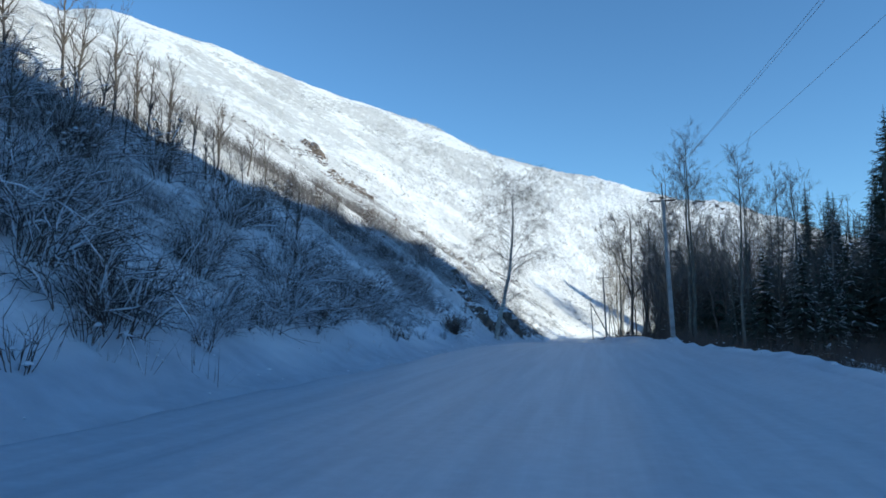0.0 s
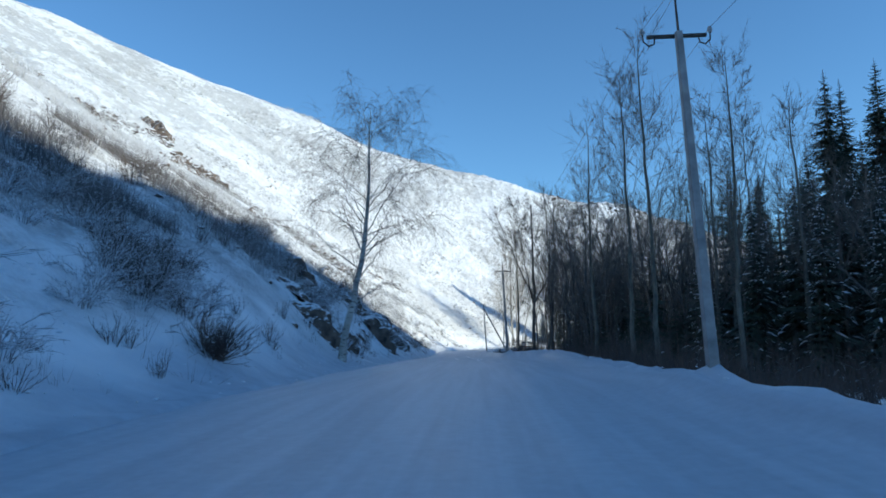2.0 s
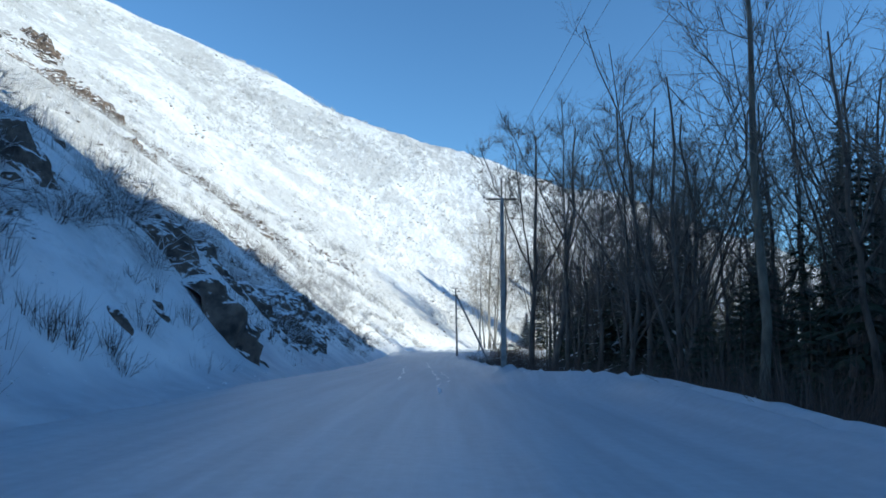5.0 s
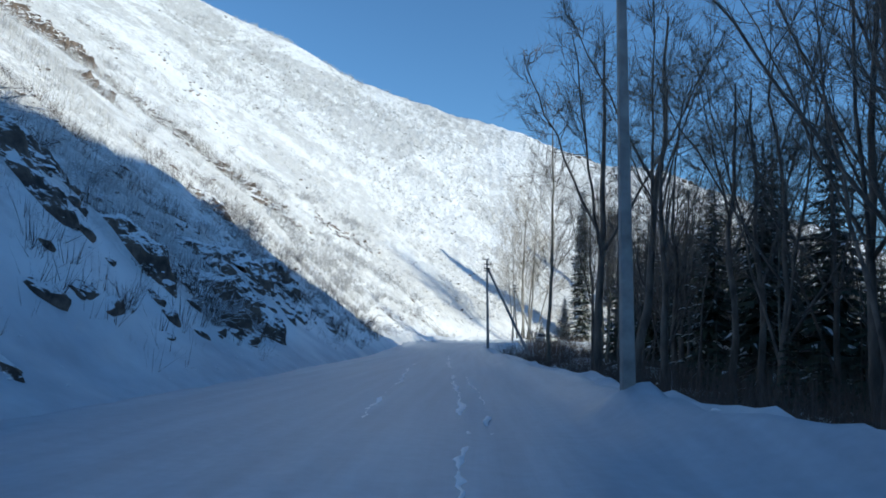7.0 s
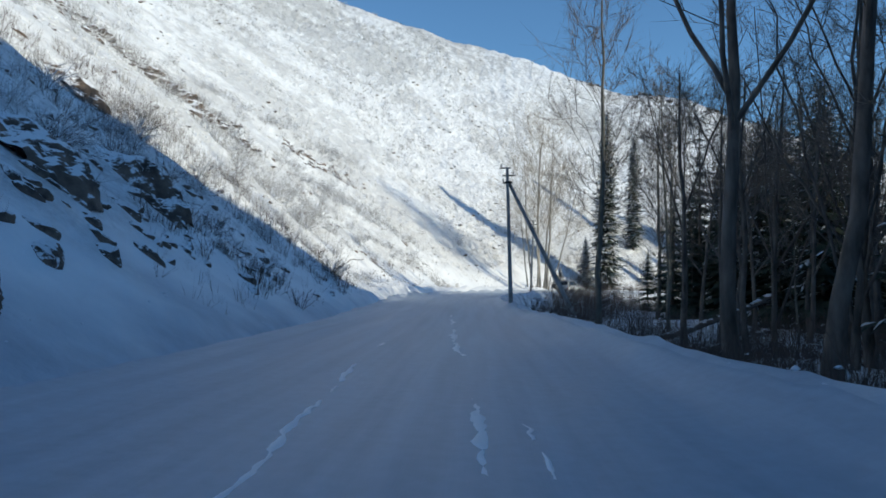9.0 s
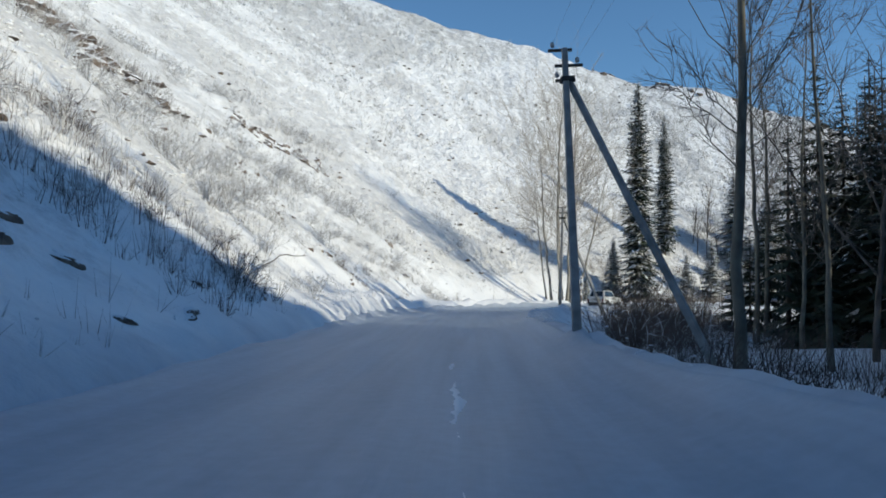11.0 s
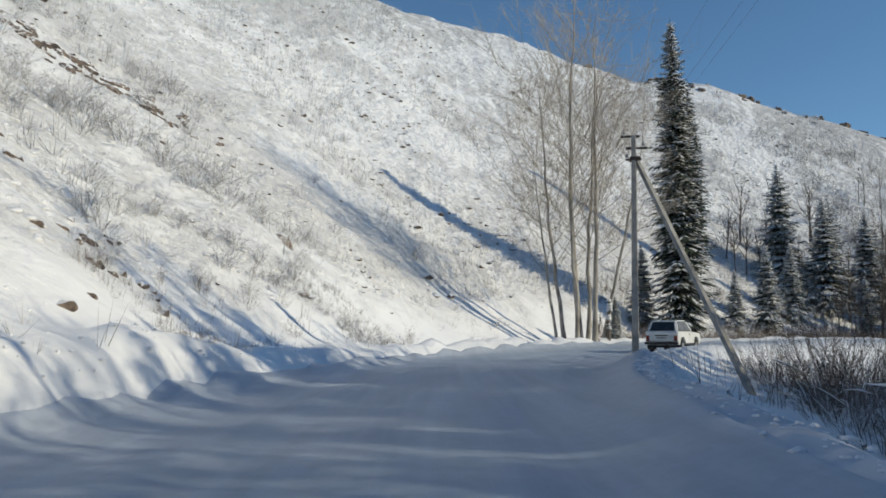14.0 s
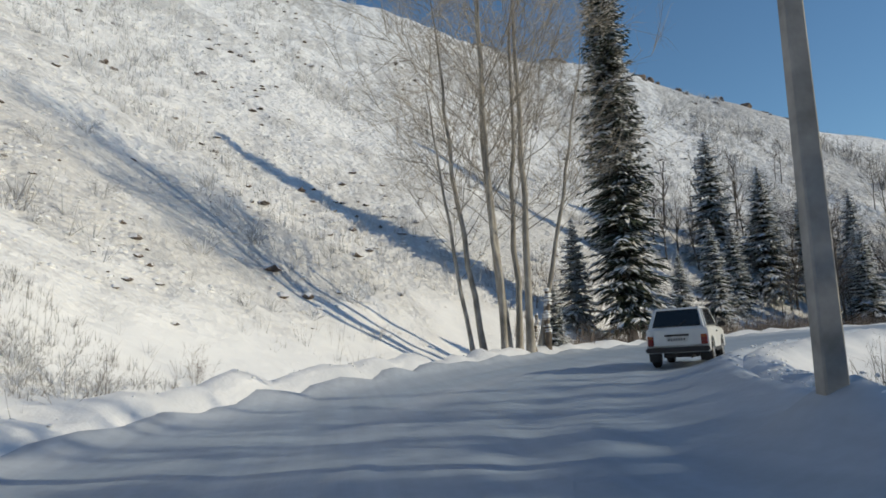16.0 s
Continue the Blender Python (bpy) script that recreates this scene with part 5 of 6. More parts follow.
def ledge(x, y, length, width, high, seed):
    """A craggy rock face breaking out of the slope, stepped in ledges that hold snow."""
    e = 1.0
    n = Vector((-(gz(x + e, y) - gz(x - e, y)) / (2 * e), -(gz(x, y + e) - gz(x, y - e)) / (2 * e), 1)).normalized()
    down = Vector((n.x, n.y, 0)).normalized()
    nu, nv = 34, 22
    u, v = np.meshgrid(np.linspace(-1, 1, nu), np.linspace(-1, 1, nv))
    side = Vector((-down.y, down.x, 0))
    px = x + down.x * u * length / 2 + side.x * v * width / 2
    py = y + down.y * u * length / 2 + side.y * v * width / 2
    r = np.sqrt(u ** 2 + v ** 2) + 0.25 * vnoise(px * 0.9, py * 0.9, seed) + 0.12 * vnoise(px * 2.5, py * 2.5, seed + 1)
    rise = np.clip(1.15 - r, 0, 1) * 1.4
    rough = rise + 0.5 * vnoise(px * 1.1, py * 1.1, seed + 2) * np.clip(rise * 2, 0, 1) + 0.25 * vnoise(px * 2.8, py * 2.8, seed + 3) * np.clip(rise * 2, 0, 1)
    k = np.maximum(rough, 0) * 4
    step = (np.floor(k) + np.clip((k - np.floor(k)) * 3.5 - 2.5, 0, 1)) / 4
    h = high * (0.35 * step + 0.65 * np.maximum(rough, 0) + 0.16 * vnoise(px * 3.7, py * 3.7, seed + 4) * np.clip(rise * 2, 0, 1)) - 0.12
    z = ground_z(px, py) + h * 0.55
    px, py = px + n.x * h * 0.9, py + n.y * h * 0.9
    idx = np.arange(nu * nv).reshape(nv, nu)
    f = np.stack([idx[:-1, :-1], idx[:-1, 1:], idx[1:, 1:], idx[1:, :-1]], -1).reshape(-1, 4)
    if down.cross(side).z < 0:
        f = f[:, ::-1]
    tagged(new("rock_outcrop", mesh("rock_outcrop", np.stack([px, py, z], -1).reshape(-1, 3), f, MAT_ROCK)), "craggy dark brown rock face with snow on its ledges", "rock", "outcrops")


for i, (x, y, length, width, high) in enumerate([(-10.4, 85.2, 6.5, 3.2, 1.2), (-12.4, 87.5, 4.0, 3.0, 0.9), (-10.6, 104.2, 5.2, 3.0, 0.95), (-9.3, 100.6, 2.0, 1.8, 0.9), (-12.8, 107.2, 4.5, 3.0, 0.9), (-9.6, 63.0, 3.4, 3.0, 1.0), (-11.2, 66.5, 3.6, 2.6, 0.8), (-13.0, 112.5, 4.0, 3.0, 0.9),
                                                   (-13.4, 119.5, 4.0, 3.0, 0.9), (-12.2, 92.0, 3.5, 2.4, 0.8), (-11.0, 97.0, 3.0, 2.4, 0.8), (-15.5, 80.0, 4.5, 3.2, 0.9), (-16.5, 98.0, 4.0, 2.6, 0.8), (-9.5, 178.2, 1.1, 1.0, 0.5), (-46, 131, 8, 4, 1.4), (-68, 168, 10, 6, 2.0), (-70, 143, 10, 5, 2.0), (-53.5, 156, 9, 4.5, 1.8), (-52, 160, 7, 4, 1.4), (-29, 161.5, 6, 3.5, 1.2), (-21, 128.5, 4, 2.6, 0.9),
                                                   (-55, 150, 9, 5, 1.6), (-38, 140, 7, 3.5, 1.2), (-9.0, 68.4, 1.8, 1.5, 0.8)]):
    ledge(x, y, length * 0.92, width * 0.78, high * 0.8, 400 + 5 * i)
for i in range(70):
    u = rnd.random()
    x, y = np.interp(u, RIB[0], RIB[1]), np.interp(u, RIB[0], RIB[2])
    set_rock(i % 4, x + rnd.normal(0, 1.6), y + rnd.normal(0, 1.6), rnd.uniform(0.4, 0.7 + 0.9 * rnd.random()), None, 0.3, True)
set_rock(2, -8.3, 31.2, 0.4)
for i in range(96):
    u = rnd.random()
    set_rock(i % 4, -25 + 8.5 * u + rnd.normal(0, 1.0), 178 + 9.5 * u + rnd.normal(0, 1.4), rnd.uniform(0.18, 0.62), None, 0.2, True)
for i in range(150):
    y = rnd.uniform(58, 138) if i % 3 == 0 else rnd.uniform(84, 128)
    set_rock(i % 4, -7.6 - abs(rnd.normal(2.8, 4.5)) - 0.8, y, rnd.uniform(0.18, 0.55), None, 0.25)
for i in range(96):
    band = i % 4
    u = rnd.random()
    if band == 0:
        x, y = -12 - 55 * u, 118 + 50 * u + rnd.normal(0, 2.5)
    elif band == 1:
        x, y = -14 - 16 * u, 164 + 22 * u + rnd.normal(0, 2.5)
    elif band == 2:
        x, y = -9 - 14 * u, 160 + 6 * u + rnd.normal(0, 4)
    else:
        x, y = rnd.uniform(-40, 0), rnd.uniform(150, 235)
    if along(np.array([x]), np.array([y]), FOOT_LINE)[0][0] > 2.5:
        set_rock(i % 4, x, y, rnd.uniform(0.14, 0.45), None, 0.3)
for i in range(46):
    s = rnd.uniform(0, 1)
    x, y = 22 + 58 * s + rnd.normal(0, 2), 281 - 8 * s + rnd.normal(0, 3)
    set_rock(1 + i % 2, x, y, rnd.uniform(0.5, 1.5), None, 0.15, True)
for i in range(16):
    set_rock(i % 4, -11.3 + rnd.normal(0, 0.9), 162.6 + rnd.normal(0, 0.9), rnd.uniform(0.12, 0.4), None, 0.25, True)
for i in range(110):
    set_rock(i % 4, -9.8 - abs(rnd.normal(2.0, 3.5)), rnd.uniform(98, 130), rnd.uniform(0.12, 0.38), None, 0.22, True)
stone_groups = []
for k, m in far_rocks:
    me = rocks[k].children[0].data
    co = np.empty(len(me.vertices) * 3)
    me.vertices.foreach_get("co", co)
    mm = np.array(m)
    stone_groups.append((co.reshape(-1, 3) @ mm[:3, :3].T + mm[:3, 3], np.array([tuple(q.vertices) for q in me.polygons])))
tagged(new("outcrop_stones", mesh("outcrop_stones", *joined(stone_groups), MAT_ROCK)), "brown stones breaking through the snow along ribs and crest", "stones", kind="stuff")


def build_stones():
    rng = np.random.default_rng(91)
    n = 45000
    x, y = rng.uniform(-75, 65, n), rng.uniform(60, 275, n)
    z, d, s, c = ground_z(x, y, True)
    w = vnoise(s / 5 - d / 16, d / 14, 61) + 0.9 * vnoise(x / 3, y / 3, 62) + rng.normal(0, 0.25, n)
    ok = (d > 3) & (d < 100) & (w > 0.55)
    x, y, z = x[ok][:2600], y[ok][:2600], z[ok][:2600]
    size = 0.05 + 0.34 * rng.random(len(x)) ** 3.2
    u = rng.random(420)
    bx = np.interp(u, RIB[0], RIB[1]) + rng.normal(0, 2.2, 420)
    by = np.interp(u, RIB[0], RIB[2]) + rng.normal(0, 2.2, 420)
    x, y, z = np.concatenate([x, bx]), np.concatenate([y, by]), np.concatenate([z, ground_z(bx, by)])
    size = np.concatenate([size, 0.15 + 0.6 * rng.random(420) ** 2])
    vs, f = blobs(np.stack([x, y, z], 1), size, rng, 0.6)
    tagged(new("scree", mesh("scree", vs, f, MAT_ROCK)), "loose dark stones showing through the slope's snow", "stones", kind="stuff")


build_stones()


def build_clods():
    rng = np.random.default_rng(77)
    n = 1500
    line = CENTRE_LINE
    y = np.concatenate([rng.uniform(138, 190, n), rng.uniform(5, 138, 500)])
    cx = np.interp(y, line[:, 1], line[:, 0])
    side = rng.random(len(y)) < 0.78
    off = np.where(side, -rng.normal(5.9, 0.8, len(y)) * np.interp(y, [160, 176, 190], [1, 1.25, 1.45]), right_half(y) * np.interp(y, [160, 176], [1, 1.3]) + rng.normal(-0.1, 0.5, len(y)))
    y2 = rng.uniform(138, 170, 1300)
    y, off, cx = np.concatenate([y, y2]), np.concatenate([off, right_half(y2) + 0.3 + rng.normal(0.2, 0.75, 1300)]), np.concatenate([cx, np.interp(y2, line[:, 1], line[:, 0])])
    x = cx + off
    z, d, s, c = ground_z(x, y, True)
    ok = ((c > 5.2) & (c < 8)) | (c < -right_half(y) + 0.4)
    x, y, z = x[ok], y[ok], z[ok]
    vs, f = blobs(np.stack([x, y, z], 1), rng.uniform(0.015, 0.075, len(x)) * rng.uniform(0.35, 1.0, len(x)), rng, 0.6)
    tagged(new("snow_clods", mesh("snow_clods", vs, f, MAT_SNOW, True)), "clods of ploughed snow along the road banks", "snow", kind="stuff")


build_clods()


def build_track(label, line, seed, width):
    """A low broken ridge of loose snow left between wheel tracks."""
    p = rounded(line, 2)
    y = np.arange(p[0, 1], p[-1, 1], 0.11)
    x = np.interp(y, p[:, 1], p[:, 0]) + 0.07 * vnoise(y / 1.3, 0 * y, seed) + 0.03 * vnoise(y / 0.25, 0 * y, seed + 1)
    w = width * np.clip(0.65 + 0.8 * vnoise(y / 2.3, 0 * y, seed + 2) + 0.7 * vnoise(y / 0.4, 0 * y, seed + 3), 0, 2)
    o = np.array([-1.0, -0.5, 0.0, 0.5, 1.0])
    X = x[:, None] + w[:, None] * o
    Y = y[:, None] + 0 * X
    Z = ground_z(X, Y) + 0.012 + np.array([-0.03, 0.6, 1.0, 0.6, -0.03]) * (0.25 * w[:, None] + 0.004) + 0.008 * vnoise(X / 0.06, Y / 0.06, seed + 4)
    n, k = X.shape
    idx = np.arange(n * k).reshape(n, k)
    keep = w > 0.012
    f = np.stack([idx[:-1, :-1], idx[:-1, 1:], idx[1:, 1:], idx[1:, :-1]], -1)[keep[:-1] & keep[1:]].reshape(-1, 4)
    tagged(new("snow_line", mesh("snow_line", np.stack([X, Y, Z], -1).reshape(-1, 3), f, MAT_SNOW, True)), label, "snow", kind="stuff")


build_track("loose white snow in a line between the wheel tracks", [(-0.6, 78), (-0.7, 87), (-0.84, 92), (-1.3, 101), (-1.6, 110), (-1.9, 116), (-2.4, 129)], 501, 0.075)
build_track("faint broken line of loose snow on the road", [(-2.3, 82), (-2.4, 88), (-2.7, 96), (-3.25, 104), (-3.5, 112)], 505, 0.04)
build_track("faint second line of loose snow beside the wheel track", [(-0.3, 84), (-0.35, 92), (-0.8, 101), (-1.15, 108)], 509, 0.035)


# ---- power line ----
def bar(bm, a, b, r0, r1, sides=8):
    """A tapered bar from a to b."""
    a, b = Vector(a), Vector(b)
    m = Matrix.Translation((a + b) / 2) @ (b - a).to_track_quat("Z", "Y").to_matrix().to_4x4()
    bmesh.ops.create_cone(bm, cap_ends=True, segments=sides, radius1=r0, radius2=r1, depth=(b - a).length, matrix=m)


def box(bm, size, at, rot=(0, 0, 0)):
    bmesh.ops.create_cube(bm, size=1, matrix=pose(*at, *rot) @ Matrix.Diagonal((*size, 1)))


def utility_pole(label, h, style, brace=None):
    root = thing("utility_pole", label, "utility pole", "power line")
    bm = bmesh.new()
    bar(bm, (0, 0, -1.2), (0, 0, h), 0.165, 0.10, 4)
    bmesh.ops.rotate(bm, verts=bm.verts, cent=(0, 0, 0), matrix=Matrix.Rotation(radians(45), 3, "Z"))
    bmesh.ops.bevel(bm, geom=list(bm.edges), offset=0.018, segments=1, affect="EDGES")
    part("post", bm, MAT_CONCRETE, root)
    if style == "cross":
        bm = bmesh.new()
        box(bm, (1.30, 0.07, 0.07), (0, 0.13, h - 0.05))
        part("crossarm", bm, MAT_STEEL, root)
        bm = bmesh.new()
        bar(bm, (0, 0.0, h - 0.15), (0, 0, h + 0.72), 0.03, 0.022, 6)
        part("top_pin", bm, MAT_STEEL, root)
        tips = [(0, 0, h + 0.72)]
        for sx in (-1, 1):
            bm = bmesh.new()
            pts = [(0.48, -0.02), (0.50, -0.16), (0.62, -0.20), (0.73, -0.10), (0.74, 0.05)]
            for p, q in zip(pts, pts[1:]):
                bar(bm, (sx * p[0], 0.13, h - 0.05 + p[1]), (sx * q[0], 0.13, h - 0.05 + q[1]), 0.016, 0.016, 6)
            part("hook", bm, MAT_STEEL, root)
            tips.append((sx * 0.74, 0.13, h + 0.0))
    else:
        tips = [(-0.30, 0, h + 0.02), (0.32, 0.1, h - 0.35), (-0.22, 0, h - 0.75)]
        for sx, dz, w in ((-0.1, -0.02, 0.6), (0.1, -0.42, 0.7), (0.0, -0.80, 0.5)):
            bm = bmesh.new()
            box(bm, (w, 0.08, 0.06), (sx, 0.10, h + dz))
            part("crossarm", bm, MAT_STEEL, root)
    for tx, ty, tz in tips:
        bm = bmesh.new()
        for z0, z1, ra, rb in ((0, 0.05, 0.035, 0.06), (0.05, 0.09, 0.06, 0.045), (0.09, 0.14, 0.055, 0.03)):
            bar(bm, (tx, ty, tz + z0), (tx, ty, tz + z1), ra, rb, 8)
        part("insulator", bm, MAT_GLASSY, root)
    if brace:
        bm = bmesh.new()
        bar(bm, brace, (0.05, 0.05, h - 0.75), 0.125, 0.092, 4)
        part("brace", bm, MAT_CONCRETE, root, "slanting concrete brace")
        bm = bmesh.new()
        box(bm, (0.34, 0.34, 0.10), (0.04, 0.04, h - 0.80))
        part("clamp", bm, MAT_STEEL, root)
    return root, tips


POLES = [((6.0, -16, 7.4), "cross", None, 0, 0.0), ((4.15, 38.1, 7.2), "cross", None, 4, -2.2), ((1.95, 87, 7.3), "cross", None, 2, -1.8), ((0.62, 131.6, 7.2), "stack", (3.6, 0.6, -1.2), 0, -2.7), ((4.35, 165.7, 7.2), "stack", (3.45, -0.3, -1.2), -12, 1.4)]
tops = []
for (x, y, h), style, brace, turn, lean in POLES:
    label = "grey concrete utility pole with a slanting brace at the roadside" if brace else "grey concrete utility pole with a steel crossarm in the snow bank"
    ob, tips = utility_pole(label, h, style, brace)
    m = pose(x, y, gz(x, y) - 0.2, 0, lean, 0) @ pose(0, 0, 0, 0, 0, turn)
    ob.matrix_basis = m
    tops.append([m @ Vector(t) + Vector((0, 0, 0.12)) for t in tips])
for a, b in zip(tops, tops[1:]):
    for p, q in zip(sorted(a, key=lambda v: v.x), sorted(b, key=lambda v: v.x)):
        u = np.linspace(0, 1, 25)
        sag = 4 * u * (1 - u) * 0.7
        pts = np.outer(1 - u, np.array(p)) + np.outer(u, np.array(q))
        pts[:, 2] -= sag
        tagged(new("power_cable", mesh("power_cable", *tubes(pts[None], np.full((1, 25), 0.005 if p[1] < 80 else 0.0022), 5), MAT_WIRE)), "thin grey power cable strung between the poles", "cable", "power line")


# ---- car ----
def slab(bm, corners, u0, u1, v0, v1, lift, thick, skew=0.0):
    """A thin plate on the quad corners (a, b, c, d), between the fractions u and v."""
    a, b, c, d = [Vector(p) for p in corners]
    n = (b - a).cross(d - a).normalized()

    def spot(u, v):
        return (a * (1 - u) + b * u) * (1 - v) + (d * (1 - u) + c * u) * v

    q = [spot(u0, v0), spot(u1, v0), spot(u1 - skew, v1), spot(u0 + skew * 0.0, v1)]
    lo = [bm.verts.new(p + n * (lift - thick)) for p in q]
    hi = [bm.verts.new(p + n * lift) for p in q]
    bm.faces.new(hi)
    bm.faces.new(lo[::-1])
    for i in range(4):
        bm.faces.new((lo[i], lo[(i + 1) % 4], hi[(i + 1) % 4], hi[i]))


def small_car(x, y, turn):
    root = thing("car", "small white boxy off-road car with black bumper on packed snow", "car")
    # lower body: the side's outline with wheel arches, drawn across the width
    ring = [(-1.80, 0.55), (-1.84, 0.62), (-1.82, 0.98), (-1.78, 1.04), (0.70, 1.02), (1.60, 0.96), (1.80, 0.90), (1.86, 0.60), (1.84, 0.45), (1.60, 0.40)]
    for cy in (1.12, -1.08):
        for i in range(9):
            a = math.pi * i / 8
            ring.append((cy + 0.42 * math.cos(a), 0.40 + 0.40 * math.sin(a)))
    ring.append((-1.70, 0.42))
    bm = bmesh.new()
    rows = []
    for sx, k in ((-0.80, 0.0), (-0.74, 0.03), (0.74, 0.03), (0.80, 0.0)):
        rows.append([bm.verts.new((sx * (1 - 0.05 * max(0, z - 0.7)), yy, z + (k if z > 0.85 else 0))) for yy, z in ring])
    for r, q in zip(rows, rows[1:]):
        for i in range(len(ring)):
            j = (i + 1) % len(ring)
            bm.faces.new((r[i], r[j], q[j], q[i]))
    bm.faces.new(rows[0][::-1])
    bm.faces.new(rows[-1])
    bmesh.ops.recalc_face_normals(bm, faces=bm.faces)
    bmesh.ops.bevel(bm, geom=[e for e in bm.edges if e.calc_face_angle(0) > 0.7], offset=0.025, segments=2, affect="EDGES")
    part("body", bm, MAT_PAINT, root)
    # cabin
    lo = [(-0.76, -1.78, 1.03), (0.76, -1.78, 1.03), (0.76, 0.72, 1.03), (-0.76, 0.72, 1.03)]
    hi = [(-0.61, -1.42, 1.60), (0.61, -1.42, 1.60), (0.61, 0.12, 1.61), (-0.61, 0.12, 1.61)]
    bm = bmesh.new()
    L, U = [bm.verts.new(p) for p in lo], [bm.verts.new(p) for p in hi]
    for i in range(4):
        bm.faces.new((L[i], L[(i + 1) % 4], U[(i + 1) % 4], U[i]))
    bm.faces.new(U)
    bm.faces.new(L[::-1])
    bmesh.ops.bevel(bm, geom=list(bm.edges), offset=0.06, segments=3, affect="EDGES")
    part("cabin", bm, MAT_PAINT, root)
    rear, right, front, left = [(lo[i], lo[(i + 1) % 4], hi[(i + 1) % 4], hi[i]) for i in range(4)]
    for name, quad, spans in (("rear_window", rear, [(0.10, 0.90, 0.16, 0.84, 0.0)]), ("windscreen", front, [(0.06, 0.94, 0.08, 0.92, 0.0)]),
                              ("side_window", right, [(0.10, 0.50, 0.14, 0.86, 0.0), (0.54, 0.86, 0.14, 0.86, 0.03)]), ("side_window", left, [(0.14, 0.46, 0.14, 0.86, 0.0), (0.50, 0.90, 0.14, 0.86, 0.03)])):
        for u0, u1, v0, v1, sk in spans:
            bm = bmesh.new()
            slab(bm, quad, u0 - 0.02, u1 + 0.02, v0 - 0.05, v1 + 0.05, 0.006, 0.02, sk)
            part(name + "_seal", bm, MAT_TRIM, root, "black rubber seal")
            bm = bmesh.new()
            slab(bm, quad, u0, u1, v0, v1, 0.011, 0.02, sk)
            part(name, bm, MAT_GLASS, root, "dark glass")
    bm = bmesh.new()
    bar(bm, (0.02, -1.79, 1.10), (0.26, -1.66, 1.26), 0.012, 0.008, 6)
    part("wiper", bm, MAT_TRIM, root)
    bm = bmesh.new()
    box(bm, (1.62, 0.16, 0.13), (0, -1.90, 0.50))
    bmesh.ops.bevel(bm, geom=list(bm.edges), offset=0.03, segments=2, affect="EDGES")
    part("rear_bumper", bm, MAT_TRIM, root, "black bumper")
    bm = bmesh.new()
    box(bm, (1.60, 0.14, 0.13), (0, 1.90, 0.50))
    bmesh.ops.bevel(bm, geom=list(bm.edges), offset=0.03, segments=2, affect="EDGES")
    part("front_bumper", bm, MAT_TRIM, root, "black bumper")
    for sx in (-1, 1):
        bm = bmesh.new()
        box(bm, (0.15, 0.05, 0.26), (sx * 0.68, -1.845, 0.74))
        bmesh.ops.bevel(bm, geom=list(bm.edges), offset=0.015, segments=1, affect="EDGES")
        lamp = part("tail_lamp", bm, MAT_RED, root, "red tail lamp")
        bm = bmesh.new()
        box(bm, (0.13, 0.02, 0.07), (sx * 0.68, -1.872, 0.83))
        part("indicator", bm, MAT_AMBER, lamp, "amber indicator")
        bm = bmesh.new()
        box(bm, (0.20, 0.07, 0.14), (sx * 0.90, 0.52, 1.10))
        bmesh.ops.bevel(bm, geom=list(bm.edges), offset=0.025, segments=2, affect="EDGES")
        mirror = part("wing_mirror", bm, MAT_TRIM, root, "black mirror housing")
        bm = bmesh.new()
        bar(bm, (sx * 0.74, 0.55, 1.05), (sx * 0.84, 0.53, 1.08), 0.02, 0.02, 6)
        part("mirror_arm", bm, MAT_TRIM, mirror)
        bm = bmesh.new()
        box(bm, (0.03, 0.16, 0.04), (sx * 0.80, -0.02, 0.92))
        part("door_handle", bm, MAT_TRIM, root, "black door handle")
        bm = bmesh.new()
        box(bm, (0.05, 1.30, 0.10), (sx * 0.79, 0.02, 0.44))
        part("sill", bm, MAT_TRIM, root, "dirty black sill")
        bm = bmesh.new()
        bmesh.ops.create_cone(bm, cap_ends=True, segments=20, radius1=0.10, radius2=0.10, depth=0.05, matrix=pose(sx * 0.56, 1.86, 0.76, 90))
        part("headlamp", bm, MAT_GLASSY, root, "round glass headlamp")
        for cy in (1.12, -1.08):
            bm = bmesh.new()
            bmesh.ops.create_cone(bm, cap_ends=True, segments=28, radius1=0.345, radius2=0.345, depth=0.19, matrix=pose(sx * 0.70, cy, 0.345, 0, 90, 0))
            bmesh.ops.bevel(bm, geom=[e for e in bm.edges if e.calc_face_angle(0) > 1.0], offset=0.045, segments=3, affect="EDGES")
            wheel = part("wheel", bm, MAT_TYRE, root, "snow-dusted black tyre")
            bm = bmesh.new()
            bmesh.ops.create_cone(bm, cap_ends=True, segments=24, radius1=0.21, radius2=0.17, depth=0.05, matrix=pose(sx * 0.785, cy, 0.345, 0, 90 * sx, 0))
            part("rim", bm, MAT_RIM, wheel, "grey steel rim")
            for i in range(6):
                a = i * math.pi / 3
                bm = bmesh.new()
                box(bm, (0.014, 0.05, 0.05), (sx * 0.806, cy + 0.115 * math.cos(a), 0.345 + 0.115 * math.sin(a)))
                part("rim_hole", bm, MAT_TRIM, wheel)
        bm = bmesh.new()
        box(bm, (0.30, 0.015, 0.24), (sx * 0.66, -1.55, 0.30), (12, 0, 0))
        part("mud_flap", bm, MAT_TRIM, root, "black mud flap")
    bm = bmesh.new()
    box(bm, (0.62, 0.03, 0.05), (0, -1.845, 0.87))
    part("plate_light", bm, MAT_TRIM, root, "black strip")
    bm = bmesh.new()
    box(bm, (0.52, 0.02, 0.115), (0, -1.848, 0.76))
    plate = part("number_plate", bm, MAT_PLATE, root, "white plate with plain dark bars")
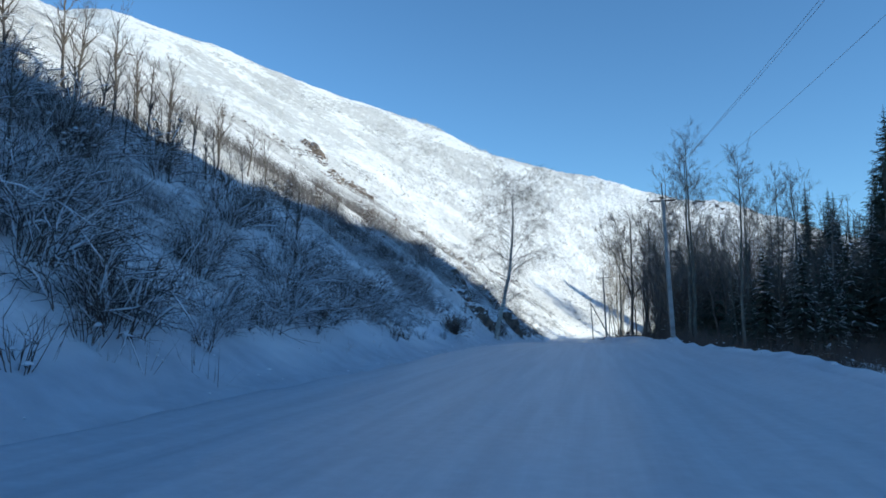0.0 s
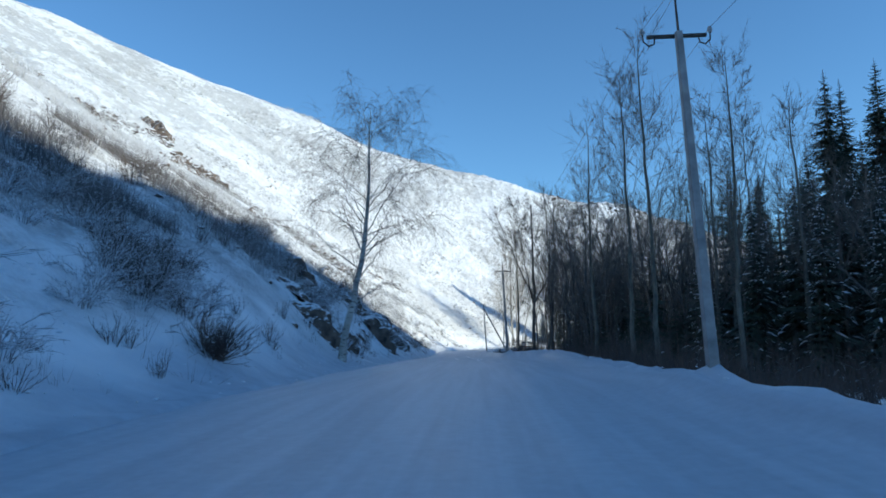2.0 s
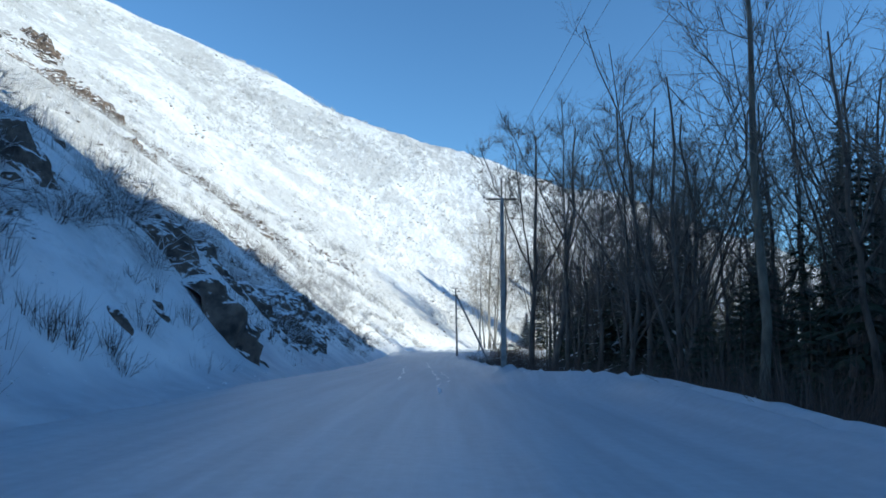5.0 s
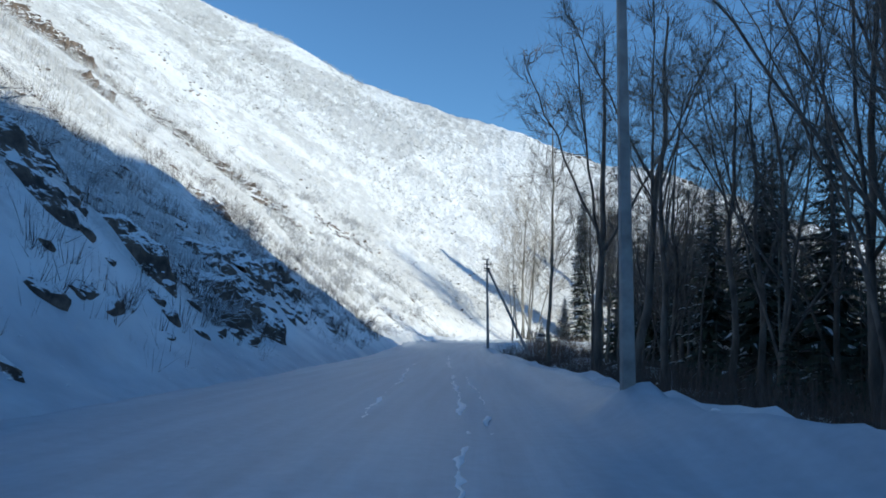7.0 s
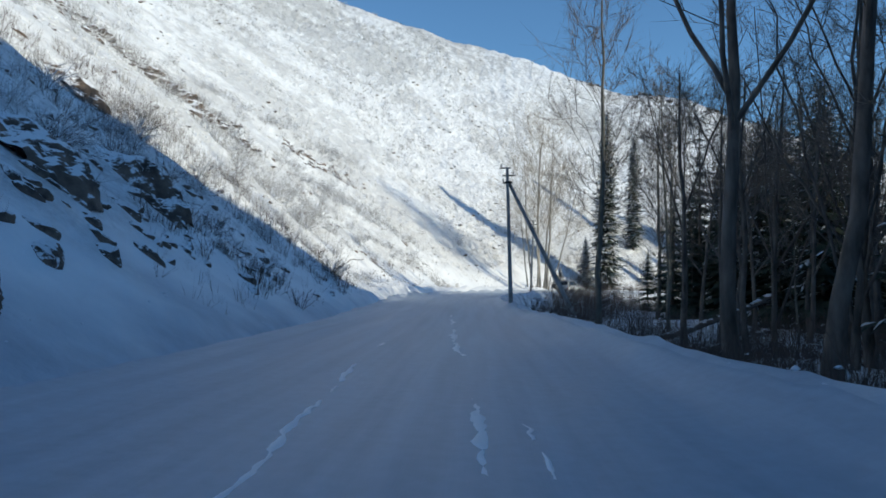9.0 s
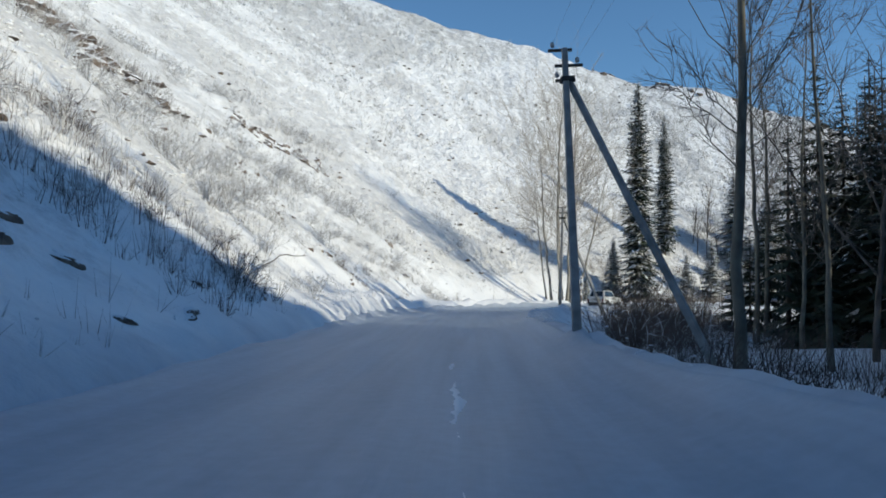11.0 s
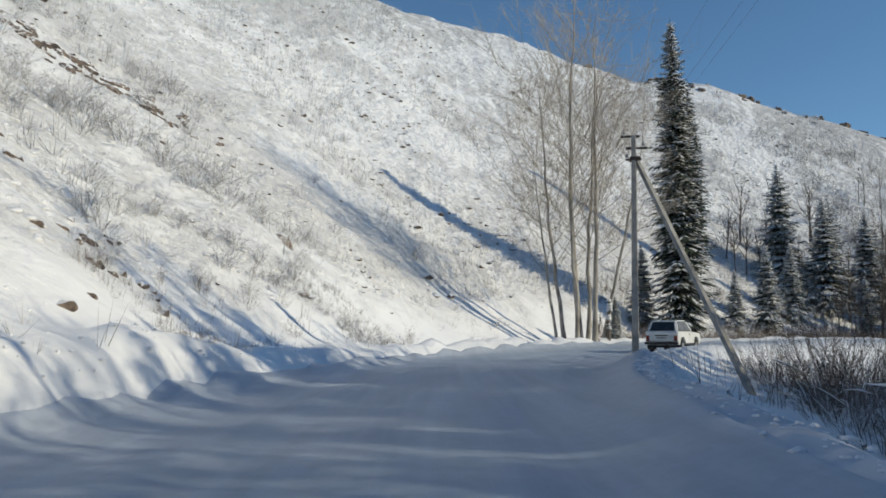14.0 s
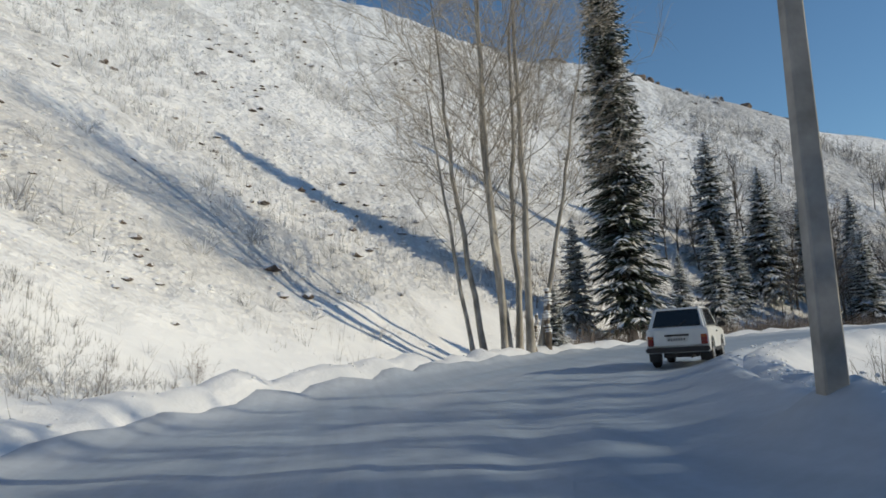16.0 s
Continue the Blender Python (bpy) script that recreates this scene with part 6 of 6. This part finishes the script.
    for i in range(7):
        bm = bmesh.new()
        box(bm, (0.035, 0.006, 0.06), (-0.20 + 0.065 * i, -1.860, 0.76))
        part("plate_bar", bm, MAT_TRIM, plate)
    bm = bmesh.new()
    box(bm, (0.9, 2.9, 0.16), (0, 0, 0.36))
    part("underbody", bm, MAT_TRIM, root, "dark underbody")
    bm = bmesh.new()
    bar(bm, (0.35, -1.95, 0.30), (0.35, -1.5, 0.32), 0.03, 0.03, 10)
    part("exhaust", bm, MAT_STEEL, root)
    root.matrix_basis = pose(x, y, gz(x, y) - 0.03, 0, 0, turn)


small_car(10.0, 179.1, -36)


# ---- fallen wood and small things ----
def dead_wood(name, label, pts, r0, r1, twigs, seed, mat=None, cat="log"):
    rng = np.random.default_rng(seed)
    p = np.array(pts, float)
    u = np.linspace(0, 1, 9)
    line = np.stack([np.interp(u, np.linspace(0, 1, len(p)), p[:, i]) for i in range(3)], 1)
    line[1:-1] += rng.normal(0, 0.04, (7, 3))
    root = thing(name, label, cat)
    piece("stem", mesh("stem", *tubes(line[None], np.linspace(r0, r1, 9)[None], 8), mat or MAT_DARKBARK, True), root)
    if twigs:
        st, tn = at_line(line[None], np.zeros(twigs, int), rng.uniform(0.3, 1, twigs))
        w = unit(tn + rng.normal(0, 0.6, tn.shape))
        b = shoots(st, w, rng.uniform(0.4, 1.2, twigs) * r0 * 9, 5, np.zeros((1, 3)), 0.05, rng)
        piece("branches", mesh("branches", *tubes(b, np.full((twigs, 5), r1 * 0.6) * np.linspace(1, 0.3, 5), 4), mat or MAT_DARKBARK), root)
    c, _ = at_line(line[None], np.zeros(26, int), rng.uniform(0.02, 0.98, 26))
    vs, ff = blobs(c + np.array([0, 0, r0 * 0.8]), rng.uniform(0.7, 1.2, 26) * r0, rng, 0.5)
    piece("snow_load", mesh("snow_load", vs, ff, MAT_SNOW, True), root, "snow lying along it")["kind"] = "stuff"


def on(x, y, up=0.0):
    return (x, y, gz(x, y) + up)


dead_wood("leaning_log", "dead trunk leaning in the wood with snow on it", [on(7.0, 129, 0.1), on(10.5, 128.5, 1.5), on(12.6, 128, 2.6)], 0.14, 0.08, 5, 401)
dead_wood("fallen_tree", "fallen dark tree lying in the brush", [on(6.5, 122, 0.2), on(9.5, 125, 0.7), on(12.5, 128, 0.9)], 0.13, 0.05, 9, 402)
dead_wood("fallen_tree", "fallen snowy tree between the trunks", [on(9.2, 70, 0.3), on(11.5, 74, 1.2), on(13.5, 79, 1.4)], 0.12, 0.05, 7, 403)
dead_wood("dead_branch", "thin dead branch lying on the snow verge", [on(5.2, 16.6, 0.22), on(6.4, 15.9, 0.2), on(7.4, 15.4, 0.1)], 0.02, 0.01, 3, 404, cat="branch")
dead_wood("broken_stump", "dark broken stump standing near the poplars", [on(9.6, 191.2, -0.2), on(9.65, 191.2, 1.3), on(9.7, 191.25, 2.5)], 0.17, 0.08, 0, 405, MAT_WOOD, "stump")
dead_wood("wood_post", "weathered wooden post leaning by the bend", [on(8.6, 190.2, -0.2), on(8.75, 190.3, 0.9), on(8.9, 190.4, 1.7)], 0.08, 0.06, 0, 406, MAT_WOOD, "post")
dead_wood("leaning_branch", "broken bare branch leaning out of the snowy bank", [on(-10.3, 140.8, 0.2), on(-9.7, 142.3, 1.2), on(-9.0, 144.0, 1.7)], 0.035, 0.012, 6, 407, cat="branch")
